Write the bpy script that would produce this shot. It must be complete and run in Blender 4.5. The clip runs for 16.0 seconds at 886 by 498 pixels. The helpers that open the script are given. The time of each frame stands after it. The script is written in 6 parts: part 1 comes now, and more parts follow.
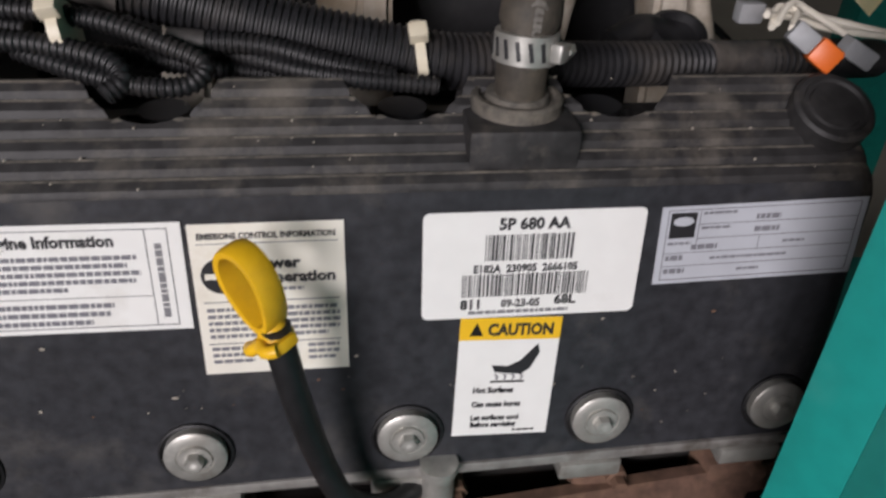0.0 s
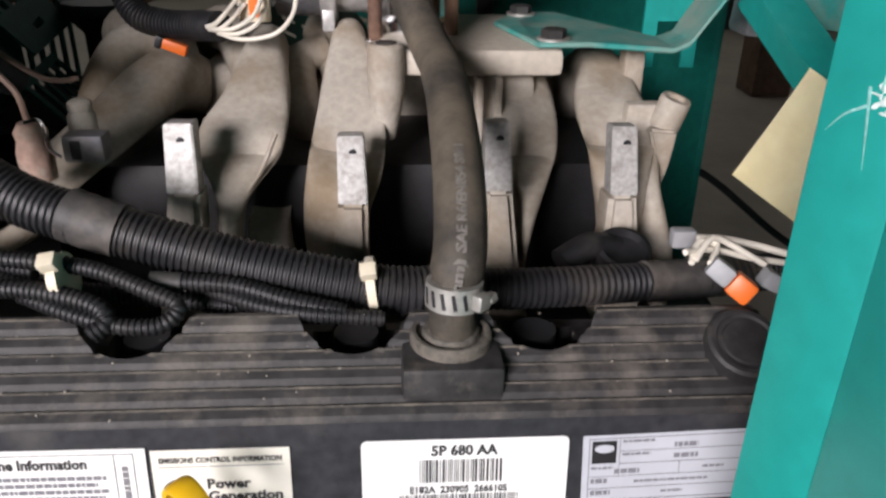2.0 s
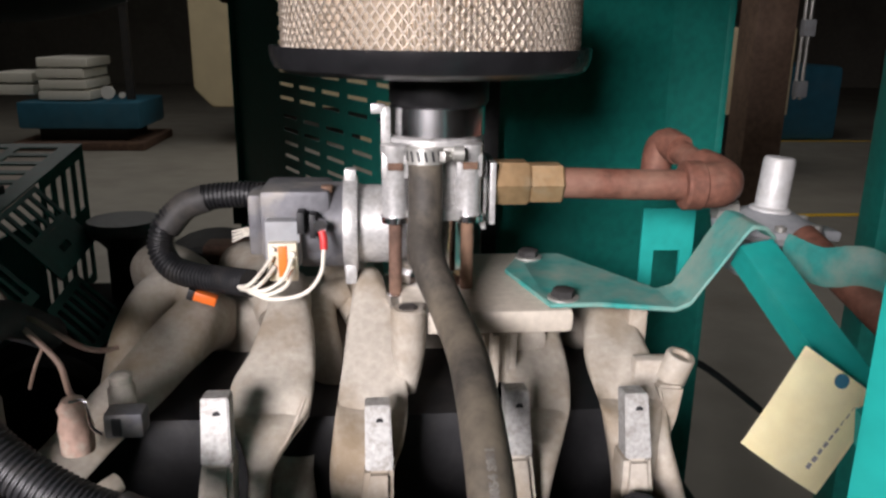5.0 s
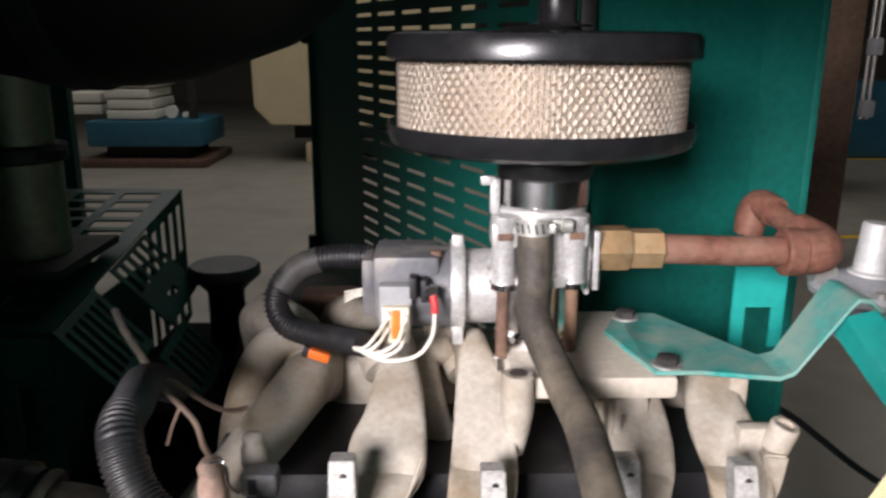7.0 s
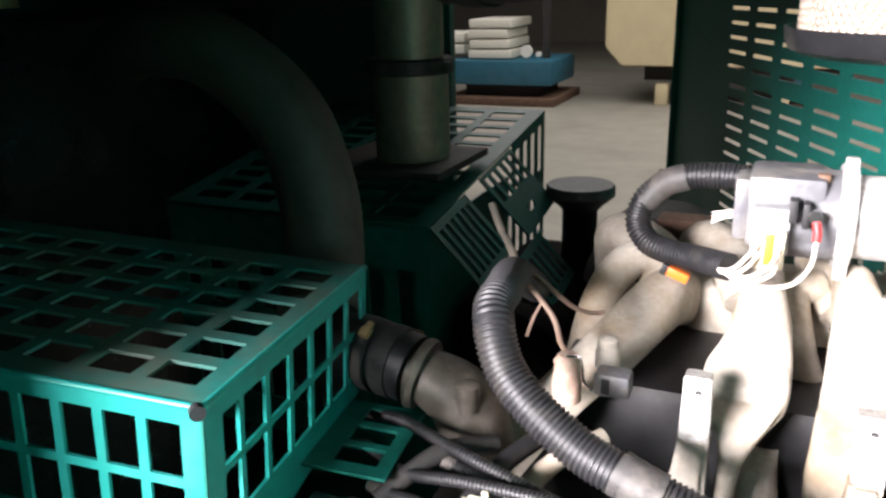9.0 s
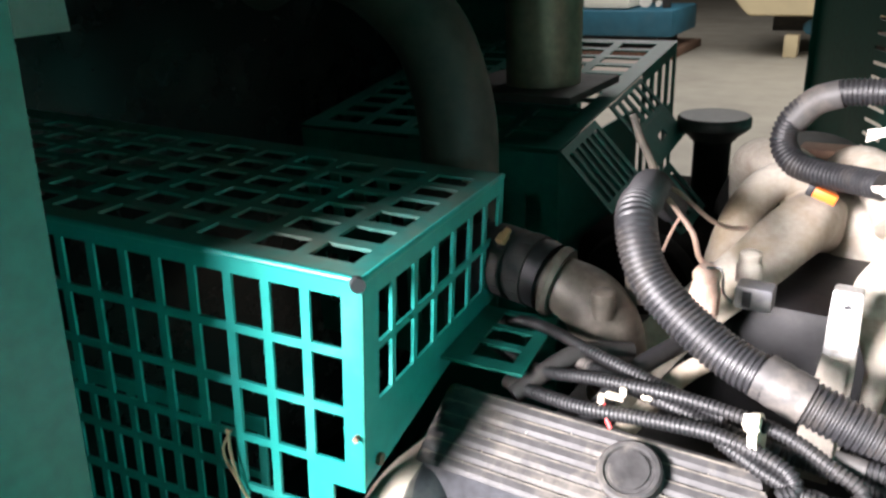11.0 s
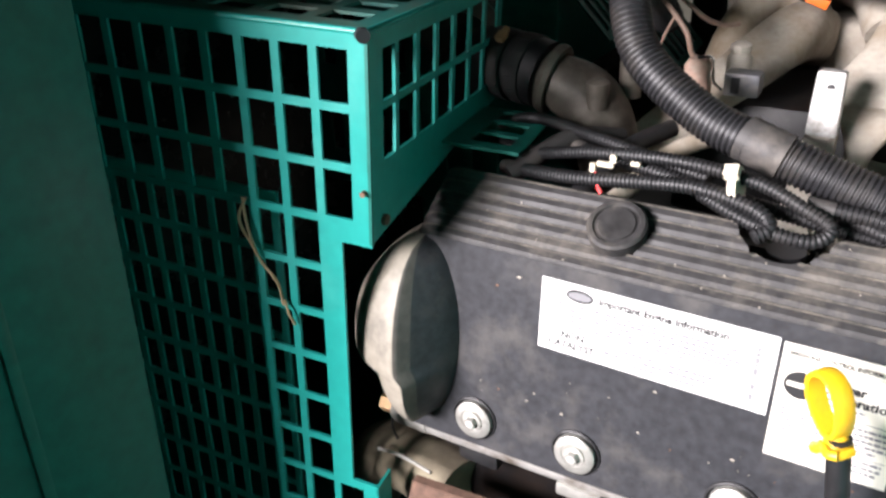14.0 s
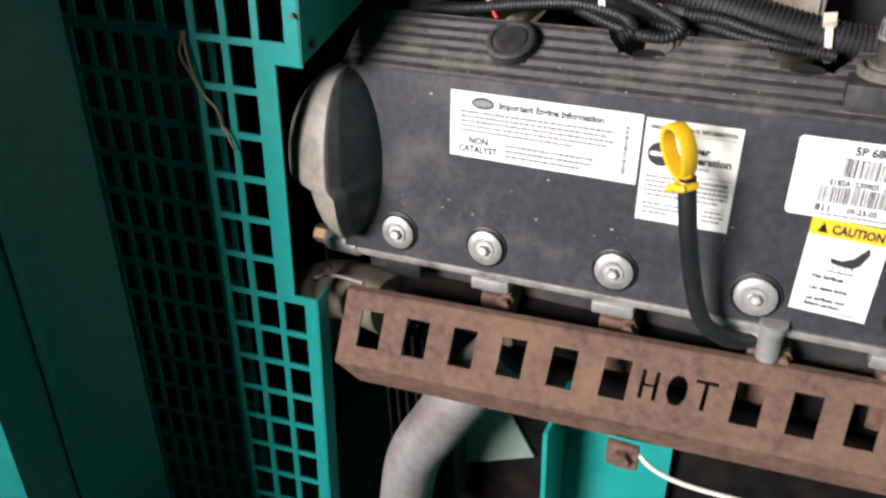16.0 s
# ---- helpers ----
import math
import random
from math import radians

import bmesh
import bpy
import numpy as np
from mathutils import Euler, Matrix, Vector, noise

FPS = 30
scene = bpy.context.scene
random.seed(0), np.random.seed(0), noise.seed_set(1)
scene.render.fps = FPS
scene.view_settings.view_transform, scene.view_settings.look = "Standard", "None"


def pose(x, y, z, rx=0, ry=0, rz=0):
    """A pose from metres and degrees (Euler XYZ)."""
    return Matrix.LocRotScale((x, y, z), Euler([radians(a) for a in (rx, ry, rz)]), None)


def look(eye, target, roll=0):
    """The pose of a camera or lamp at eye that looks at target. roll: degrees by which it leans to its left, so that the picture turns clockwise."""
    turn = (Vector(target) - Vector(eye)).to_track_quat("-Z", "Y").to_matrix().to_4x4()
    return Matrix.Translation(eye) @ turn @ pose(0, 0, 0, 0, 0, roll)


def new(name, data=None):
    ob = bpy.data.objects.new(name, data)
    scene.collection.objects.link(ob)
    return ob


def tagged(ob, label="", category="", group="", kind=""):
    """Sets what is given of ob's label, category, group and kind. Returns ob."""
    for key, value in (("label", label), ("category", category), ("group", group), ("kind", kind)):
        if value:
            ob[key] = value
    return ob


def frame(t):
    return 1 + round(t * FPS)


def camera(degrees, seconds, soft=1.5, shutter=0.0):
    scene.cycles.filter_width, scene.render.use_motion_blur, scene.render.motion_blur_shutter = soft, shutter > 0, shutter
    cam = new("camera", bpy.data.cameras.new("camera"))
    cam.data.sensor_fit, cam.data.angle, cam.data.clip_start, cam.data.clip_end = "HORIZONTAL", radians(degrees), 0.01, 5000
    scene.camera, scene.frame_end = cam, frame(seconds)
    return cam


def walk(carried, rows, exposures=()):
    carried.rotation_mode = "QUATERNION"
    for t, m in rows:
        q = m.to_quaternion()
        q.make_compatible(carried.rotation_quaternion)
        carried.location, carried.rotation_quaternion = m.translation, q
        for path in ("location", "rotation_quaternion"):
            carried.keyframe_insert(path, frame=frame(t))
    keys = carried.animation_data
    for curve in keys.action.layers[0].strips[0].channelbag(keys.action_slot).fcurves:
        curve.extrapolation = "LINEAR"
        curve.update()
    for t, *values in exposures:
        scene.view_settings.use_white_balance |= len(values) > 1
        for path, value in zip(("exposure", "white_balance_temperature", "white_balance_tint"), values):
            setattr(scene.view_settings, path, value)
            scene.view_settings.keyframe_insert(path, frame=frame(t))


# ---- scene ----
cam = camera(59.5, 16.0, soft=2.5, shutter=0.4)
PATH = [
    (0, (-0.026, -0.248, 1.578), (0.228, 1.391, 0.459), 2.9),
    (0.5, (-0.008, -0.247, 1.599), (0.264, 1.416, 0.521), 2.7),
    (1, (0.011, -0.253, 1.623), (0.245, 1.463, 0.621), 2.2),
    (1.5, (0.025, -0.258, 1.642), (0.202, 1.5, 0.704), 1.5),
    (2, (0.026, -0.261, 1.649), (0.15, 1.536, 0.779), 1.0),
    (2.5, (0.022, -0.253, 1.666), (0.183, 1.566, 0.85), 1.0),
    (3, (0.025, -0.254, 1.681), (0.168, 1.595, 0.932), -0.1),
    (3.5, (0.023, -0.249, 1.698), (0.171, 1.618, 0.996), -0.0),
    (4, (0.021, -0.25, 1.717), (0.157, 1.63, 1.047), 0.3),
    (4.2, (0.01, -0.253, 1.719), (0.175, 1.637, 1.085), 0.9),
    (6.3, (-0.008, -0.258, 1.794), (0.095, 1.674, 1.287), 0.3),
    (6.5, (-0.016, -0.263, 1.793), (0.064, 1.673, 1.298), 0.5),
    (7, (-0.048, -0.269, 1.795), (-0.016, 1.662, 1.277), 0.2),
    (7.5, (-0.058, -0.277, 1.782), (-0.275, 1.629, 1.216), -0.6),
    (8, (-0.052, -0.277, 1.774), (-0.517, 1.569, 1.16), -1.1),
    (8.5, (-0.063, -0.28, 1.757), (-0.707, 1.495, 1.098), -0.9),
    (9, (-0.073, -0.28, 1.767), (-0.856, 1.444, 1.123), -1.7),
    (9.5, (-0.086, -0.29, 1.767), (-0.96, 1.387, 1.116), -1.9),
    (9.7, (-0.09, -0.297, 1.768), (-1.006, 1.36, 1.124), -1.9),
    (11.8, (-0.085, -0.316, 1.714), (-1.099, 1.197, 0.888), -3.3),
    (12, (-0.087, -0.318, 1.712), (-1.1, 1.184, 0.865), -3.1),
    (12.5, (-0.082, -0.321, 1.704), (-1.089, 1.156, 0.808), -2.9),
    (13, (-0.064, -0.332, 1.689), (-1.068, 1.145, 0.789), -2.9),
    (13.5, (-0.054, -0.347, 1.681), (-1.061, 1.122, 0.77), -3.4),
    (14, (-0.055, -0.368, 1.666), (-1.02, 1.102, 0.714), -3.1),
    (14.5, (-0.059, -0.394, 1.656), (-0.969, 1.082, 0.659), -2.9),
    (15, (-0.051, -0.429, 1.637), (-0.844, 1.085, 0.598), -2.0),
    (15.5, (-0.022, -0.463, 1.628), (-0.78, 1.065, 0.584), -1.9),
    (16, (0.0, -0.485, 1.617), (-0.747, 1.038, 0.556), -2.5),
]
EXPOSURES = [(0.0, -0.55), (0.5, -0.58), (1.5, -0.1), (2.0, 0.2), (2.5, 0.7), (3.0, 0.85), (4.0, 0.58), (7.0, 0.9), (8.0, 1.3), (9.0, 2.5), (9.5, 3.15), (12.0, 2.4), (12.5, 2.2), (14.5, 1.12), (16.0, 0.55)]
walk(cam, [(t, look(eye, target, roll)) for t, eye, target, roll in PATH], EXPOSURES)

# ---- world and light ----
world = bpy.data.worlds.new("hall_sky")
scene.world = world
world.use_nodes = True
sky = world.node_tree.nodes.new("ShaderNodeTexSky")
sky.sky_type, sky.sun_disc = "NISHITA", False
sky.sun_elevation, sky.sun_rotation = radians(40), radians(200)
world.node_tree.links.new(sky.outputs[0], world.node_tree.nodes["Background"].inputs[0])
world.node_tree.nodes["Background"].inputs[1].default_value = 0.005


def area_lamp(name, m, sx, sy, watts, colour, spread=180):
    lamp = bpy.data.lights.new(name, "AREA")
    lamp.shape, lamp.size, lamp.size_y, lamp.energy, lamp.color = "RECTANGLE", sx, sy, watts, colour
    lamp.spread = radians(spread)
    ob = new(name, lamp)
    ob.matrix_world = m
    return ob


# Added lamps, no source seen: narrow key at the south opening behind the camera, fill over the far half.
area_lamp("front_left_key", look((-2.15, -3.95, 3.0), (-0.1, 0.1, 1.35)), 1.9, 1.2, 34, (1.0, 0.93, 0.97), 50)
area_lamp("hall_fill", look((-1.0, 9.0, 5.7), (-1.0, 9.0, 0)), 12, 8, 130, (1.0, 0.97, 0.95))


# ---- materials ----
def paint(name, colour, rough=0.5, metal=0.0, grain=60.0, vary=0.25, stain=None, stain_amount=0.35, stain_size=7.0, bump=0.1, wear=None):
    """Procedural surface: base colour varied at two scales, an optional second colour in patches (dust, rust), fine relief."""
    m = bpy.data.materials.new(name)
    m.use_nodes = True
    nt = m.node_tree
    nd, ln = nt.nodes, nt.links
    bs = nd["Principled BSDF"]
    bs.inputs["Metallic"].default_value = metal
    co = nd.new("ShaderNodeTexCoord")
    n1 = nd.new("ShaderNodeTexNoise")
    n1.inputs["Scale"].default_value, n1.inputs["Detail"].default_value = grain, 6
    n2 = nd.new("ShaderNodeTexNoise")
    n2.inputs["Scale"].default_value, n2.inputs["Detail"].default_value = stain_size, 8
    n2.inputs["Roughness"].default_value = 0.65
    ln.new(co.outputs["Object"], n1.inputs["Vector"])
    ln.new(co.outputs["Object"], n2.inputs["Vector"])
    r1 = nd.new("ShaderNodeMapRange")
    r1.inputs["From Min"].default_value, r1.inputs["From Max"].default_value = 0.3, 0.7
    r1.inputs["To Min"].default_value, r1.inputs["To Max"].default_value = 1 - vary, 1 + vary
    ln.new(n1.outputs[0], r1.inputs["Value"])
    sc = nd.new("ShaderNodeVectorMath")
    sc.operation = "SCALE"
    sc.inputs[0].default_value = colour
    ln.new(r1.outputs[0], sc.inputs["Scale"])
    out = sc.outputs[0]
    if stain:
        ramp = nd.new("ShaderNodeMapRange")
        ramp.inputs["From Min"].default_value = 0.62 - 0.3 * stain_amount
        ramp.inputs["From Max"].default_value = 0.80 - 0.2 * stain_amount
        ramp.inputs["To Max"].default_value = min(1.0, 0.5 + stain_amount)
        ln.new(n2.outputs[0], ramp.inputs["Value"])
        mix = nd.new("ShaderNodeMix")
        mix.data_type = "RGBA"
        ln.new(ramp.outputs[0], mix.inputs["Factor"])
        ln.new(out, mix.inputs["A"])
        mix.inputs["B"].default_value = (*stain, 1)
        out = mix.outputs["Result"]
    ln.new(out, bs.inputs["Base Color"])
    rr = nd.new("ShaderNodeMapRange")
    rr.inputs["To Min"].default_value, rr.inputs["To Max"].default_value = max(0.05, rough - 0.12), min(1, rough + 0.15)
    ln.new(n2.outputs[0], rr.inputs["Value"])
    ln.new(rr.outputs[0], bs.inputs["Roughness"])
    if bump:
        b = nd.new("ShaderNodeBump")
        b.inputs["Strength"].default_value, b.inputs["Distance"].default_value = bump, 0.002
        ln.new(n1.outputs[0], b.inputs["Height"])
        ln.new(b.outputs[0], bs.inputs["Normal"])
    return m


TEAL = paint("teal_paint", (0.012, 0.27, 0.235), 0.38, grain=90, vary=0.08, stain=(0.06, 0.33, 0.29), stain_amount=0.2, stain_size=9, bump=0.03)
DUSTY_TEAL = paint("dusty_teal_paint", (0.03, 0.26, 0.23), 0.55, grain=120, vary=0.15, stain=(0.24, 0.30, 0.25), stain_amount=0.85, stain_size=18, bump=0.05)
# Darker copy of the teal: the shade inside the housing is in its colour.
SHADED_GREEN = paint("shaded_green_paint", (0.005, 0.125, 0.098), 0.45, grain=90, vary=0.15, stain=(0.012, 0.15, 0.12), stain_amount=0.3, bump=0.04)
COVER = paint("black_cover_plastic", (0.027, 0.028, 0.032), 0.46, grain=160, vary=0.3, stain=(0.085, 0.08, 0.074), stain_amount=0.34, stain_size=18, bump=0.12)
RIDGE = paint("dusty_black_plastic", (0.024, 0.023, 0.023), 0.62, grain=120, vary=0.45, stain=(0.13, 0.115, 0.095), stain_amount=0.42, stain_size=26, bump=0.3)
BLACK = paint("black_rubber", (0.011, 0.011, 0.012), 0.5, grain=150, vary=0.3, stain=(0.042, 0.038, 0.034), stain_amount=0.25, stain_size=30, bump=0.1)
LOOM = paint("grey_black_loom", (0.014, 0.014, 0.0155), 0.48, grain=120, vary=0.3, stain=(0.044, 0.038, 0.032), stain_amount=0.34, stain_size=24, bump=0.05)
HOSE = paint("dusty_rubber_hose", (0.045, 0.039, 0.031), 0.7, grain=200, vary=0.25, stain=(0.15, 0.125, 0.09), stain_amount=0.7, stain_size=16, bump=0.15)
ALU = paint("dusty_cast_aluminium", (0.39, 0.355, 0.30), 0.7, 0.0, grain=180, vary=0.12, stain=(0.22, 0.168, 0.108), stain_amount=0.62, stain_size=11, bump=0.35)
PAD = paint("dusty_machined_face", (0.40, 0.395, 0.375), 0.5, 0.25, grain=300, vary=0.2, stain=(0.24, 0.225, 0.20), stain_amount=0.5, stain_size=130, bump=0.15)
BRIGHT = paint("machined_aluminium", (0.55, 0.545, 0.53), 0.4, 0.5, grain=260, vary=0.15, stain=(0.35, 0.33, 0.30), stain_amount=0.4, stain_size=60, bump=0.1)
STEEL = paint("zinc_steel", (0.46, 0.455, 0.42), 0.42, 0.6, grain=200, vary=0.15, stain=(0.22, 0.20, 0.17), stain_amount=0.4, stain_size=50, bump=0.08)
CHROME = paint("bright_steel", (0.75, 0.75, 0.76), 0.18, 1.0, grain=100, vary=0.05, bump=0.02)
RUST = paint("rusty_sheet", (0.120, 0.068, 0.047), 0.85, 0.1, grain=140, vary=0.35, stain=(0.20, 0.12, 0.075), stain_amount=0.5, stain_size=16, bump=0.4)
RUST_PIPE = paint("rusty_pipe", (0.16, 0.068, 0.045), 0.66, 0.2, grain=130, vary=0.3, stain=(0.24, 0.135, 0.095), stain_amount=0.45, stain_size=20, bump=0.3)
BRASS = paint("aged_brass", (0.36, 0.235, 0.12), 0.5, 0.5, grain=120, vary=0.15, stain=(0.40, 0.31, 0.19), stain_amount=0.4, stain_size=40, bump=0.1)
PAPER = paint("white_label", (0.80, 0.80, 0.77), 0.45, grain=60, vary=0.03, stain=(0.62, 0.60, 0.54), stain_amount=0.18, stain_size=22, bump=0.02)
SILVER = paint("silver_label", (0.52, 0.54, 0.58), 0.4, 0.1, grain=60, vary=0.05, stain=(0.42, 0.43, 0.46), stain_amount=0.3, bump=0.02)
CREAM_LABEL = paint("cream_label", (0.78, 0.75, 0.66), 0.5, grain=60, vary=0.04, stain=(0.55, 0.48, 0.36), stain_amount=0.25, stain_size=30, bump=0.02)
INK = paint("black_ink", (0.02, 0.02, 0.022), 0.5, vary=0.05, bump=0)
FINE_INK = paint("faded_ink", (0.19, 0.19, 0.21), 0.5, vary=0.05, bump=0)
GREY_INK = paint("grey_ink", (0.20, 0.20, 0.21), 0.5, vary=0.05, bump=0)
YELLOW = paint("yellow_plastic", (0.80, 0.47, 0.015), 0.35, grain=80, vary=0.06, stain=(0.62, 0.34, 0.02), stain_amount=0.25, stain_size=50, bump=0.04)
CAUTION = paint("yellow_print", (0.82, 0.50, 0.02), 0.45, vary=0.03, bump=0)
TAG = paint("yellow_card", (0.93, 0.88, 0.60), 0.8, grain=90, vary=0.04, stain=(0.80, 0.70, 0.40), stain_amount=0.3, bump=0.05)
ORANGE = paint("orange_plastic", (0.85, 0.17, 0.02), 0.4, grain=80, vary=0.05, bump=0.03)
NYLON = paint("ivory_nylon", (0.66, 0.60, 0.46), 0.45, grain=80, vary=0.08, stain=(0.50, 0.44, 0.32), stain_amount=0.3, stain_size=40, bump=0.03)
WIRE = paint("white_wire", (0.72, 0.68, 0.58), 0.5, grain=80, vary=0.08, stain=(0.45, 0.40, 0.32), stain_amount=0.3, stain_size=40, bump=0.03)
RED = paint("red_wire", (0.55, 0.03, 0.03), 0.45, vary=0.06, bump=0.02)
GREY_PLASTIC = paint("grey_plastic", (0.30, 0.31, 0.32), 0.5, grain=120, vary=0.1, stain=(0.22, 0.21, 0.20), stain_amount=0.4, bump=0.08)
ACTUATOR = paint("dark_cast_grey", (0.13, 0.13, 0.14), 0.5, 0.3, grain=150, vary=0.15, stain=(0.26, 0.24, 0.21), stain_amount=0.45, stain_size=30, bump=0.15)
FILTER_PAPER = paint("filter_paper", (0.74, 0.66, 0.56), 0.9, grain=150, vary=0.12, stain=(0.60, 0.48, 0.35), stain_amount=0.4, stain_size=20, bump=0.1)
FILTER_MESH = paint("filter_mesh", (0.30, 0.255, 0.205), 0.45, 0.4, grain=100, vary=0.08, bump=0.02)
GLOSS_BLACK = paint("glossy_black_plate", (0.012, 0.012, 0.013), 0.25, grain=60, vary=0.2, stain=(0.05, 0.047, 0.042), stain_amount=0.25, stain_size=12, bump=0.03)
# Near black with hardly any sheen: shade of the recesses put into the colour.
SHADE_BLACK = paint("shade_black", (0.007, 0.006, 0.006), 0.8, grain=60, vary=0.4, stain=(0.02, 0.012, 0.008), stain_amount=0.35, stain_size=20, bump=0.2)
SHADE_BLACK.node_tree.nodes["Principled BSDF"].inputs["Specular IOR Level"].default_value = 0.08
ENGINE = paint("engine_dark", (0.022, 0.021, 0.02), 0.7, grain=60, vary=0.4, stain=(0.06, 0.045, 0.035), stain_amount=0.4, stain_size=18, bump=0.3)
CONCRETE = paint("concrete_floor", (0.275, 0.255, 0.215), 0.55, grain=3.0, vary=0.10, stain=(0.20, 0.18, 0.15), stain_amount=0.4, stain_size=0.7, bump=0.05)
PLASTER = paint("hall_wall_paint", (0.17, 0.155, 0.13), 0.8, grain=8, vary=0.1, stain=(0.12, 0.11, 0.09), stain_amount=0.4, stain_size=0.6, bump=0.1)
CREAM = paint("cream_enamel", (0.72, 0.60, 0.38), 0.5, grain=4, vary=0.04, stain=(0.62, 0.50, 0.31), stain_amount=0.3, stain_size=1.4, bump=0.02)
BLUE = paint("blue_enamel", (0.025, 0.12, 0.18), 0.5, grain=6, vary=0.12, stain=(0.05, 0.13, 0.18), stain_amount=0.4, stain_size=2, bump=0.05)
COLUMN = paint("brown_column_paint", (0.12, 0.075, 0.05), 0.7, grain=20, vary=0.25, stain=(0.20, 0.13, 0.09), stain_amount=0.4, stain_size=3, bump=0.15)
TAPE = paint("black_tape", (0.045, 0.042, 0.04), 0.6, grain=90, vary=0.3, stain=(0.12, 0.105, 0.09), stain_amount=0.5, stain_size=35, bump=0.2)

EXM = paint("heat_dulled_steel", (0.26, 0.225, 0.16), 0.5, 0.6, grain=90, vary=0.15, stain=(0.16, 0.13, 0.10), stain_amount=0.4, stain_size=14, bump=0.1)


GUARD_DUST = paint("dust_filmed_teal", (0.010, 0.15, 0.128), 0.62, grain=120, vary=0.15, stain=(0.105, 0.125, 0.095), stain_amount=0.75, stain_size=11, bump=0.05)


# ---- mesh helpers ----
def mesh_ob(name, bm, material, parent=None, label="", smooth=None):
    bmesh.ops.recalc_face_normals(bm, faces=bm.faces)
    me = bpy.data.meshes.new(name)
    bm.to_mesh(me)
    bm.free()
    me.materials.append(material)
    if smooth is not None:
        me.shade_smooth()
        if smooth < 180:
            me.set_sharp_from_angle(angle=radians(smooth))
    ob = new(name, me)
    if parent is not None:
        ob.parent = parent
    if label:
        ob["label"] = label
    return ob


def part(name, bm, material, parent, label="", smooth=40):
    return mesh_ob(name, bm, material, parent, label, smooth)


def thing(name, label, category, group="", kind=""):
    return tagged(new(name), label, category, group, kind)


def box(x0, y0, z0, x1, y1, z1, bevel=0.0, m=None, seg=2):
    bm = bmesh.new()
    bmesh.ops.create_cube(bm, size=1)
    for v in bm.verts:
        v.co = Vector(((x0 + x1) / 2 + v.co.x * (x1 - x0), (y0 + y1) / 2 + v.co.y * (y1 - y0), (z0 + z1) / 2 + v.co.z * (z1 - z0)))
    if bevel:
        bmesh.ops.bevel(bm, geom=bm.edges[:], offset=bevel, segments=seg, profile=0.6, affect="EDGES")
    if m is not None:
        bm.transform(m)
    return bm


def lathe(profile, centre, axis="z", n=32, m=None):
    """Solid of revolution of (radius, height) pairs about an axis through centre."""
    bm = bmesh.new()
    rings = []
    for r, h in profile:
        ring = []
        for k in range(n):
            a = 2 * math.pi * k / n
            c, s = r * math.cos(a), r * math.sin(a)
            ring.append(bm.verts.new((c, s, h) if axis == "z" else (h, c, s) if axis == "x" else (c, h, s)))
        rings.append(ring)
    for a, b in zip(rings, rings[1:]):
        for k in range(n):
            bm.faces.new((a[k], a[(k + 1) % n], b[(k + 1) % n], b[k]))
    bm.faces.new(rings[0])
    bm.faces.new(rings[-1])
    if m is not None:
        bm.transform(m)
    bm.transform(Matrix.Translation(centre))
    return bm


def spline(points, step):
    """Points evenly spread along a smooth curve through the given ones."""
    p = [Vector(q) for q in points]
    p = [2 * p[0] - p[1], *p, 2 * p[-1] - p[-2]]
    dense = []
    for a, b, c, d in zip(p, p[1:], p[2:], p[3:]):
        for k in range(24):
            t = k / 24
            dense.append(0.5 * (2 * b + (c - a) * t + (2 * a - 5 * b + 4 * c - d) * t * t + (3 * b - a - 3 * c + d) * t ** 3))
    dense.append(p[-2])
    lengths = [0.0]
    for a, b in zip(dense, dense[1:]):
        lengths.append(lengths[-1] + (b - a).length)
    count = max(2, round(lengths[-1] / step))
    out, k = [], 0
    for n in range(count + 1):
        want = lengths[-1] * n / count
        while k < len(dense) - 2 and lengths[k + 1] < want:
            k += 1
        span = lengths[k + 1] - lengths[k] or 1
        out.append(dense[k].lerp(dense[k + 1], min(1, max(0, (want - lengths[k]) / span))))
    return out


def sweep(points, radius, n=14, flat=1.0, up=(0, 0, 1), bm=None):
    """A tube along points; radius is a number or a function of (index, fraction); flat squeezes it along up."""
    bm = bm or bmesh.new()
    rings = []
    side = None
    for k, p in enumerate(points):
        ahead = (points[min(k + 1, len(points) - 1)] - points[max(k - 1, 0)]).normalized()
        if side is None:
            side = ahead.cross(Vector(up))
            if side.length < 0.1:
                side = ahead.cross(Vector((1, 0, 0)))
        side = (side - ahead * side.dot(ahead)).normalized()
        above = side.cross(ahead)
        r = radius(k, k / (len(points) - 1)) if callable(radius) else radius
        rings.append([bm.verts.new(p + side * (r * math.cos(2 * math.pi * j / n)) + above * (r * flat * math.sin(2 * math.pi * j / n))) for j in range(n)])
    for a, b in zip(rings, rings[1:]):
        for j in range(n):
            bm.faces.new((a[j], a[(j + 1) % n], b[(j + 1) % n], b[j]))
    bm.faces.new(rings[0])
    bm.faces.new(rings[-1])
    return bm


def corrugated(points, radius, pitch=0.0042, depth=0.12, n=14):
    path = spline(points, pitch / 4)
    wave = (1.0, 1.0, 1 - depth, 1 - depth)
    return sweep(path, lambda k, f: radius * wave[k % 4], n)


def tube(points, radius, n=12, step=0.006):
    return sweep(spline(points, step), radius, n)


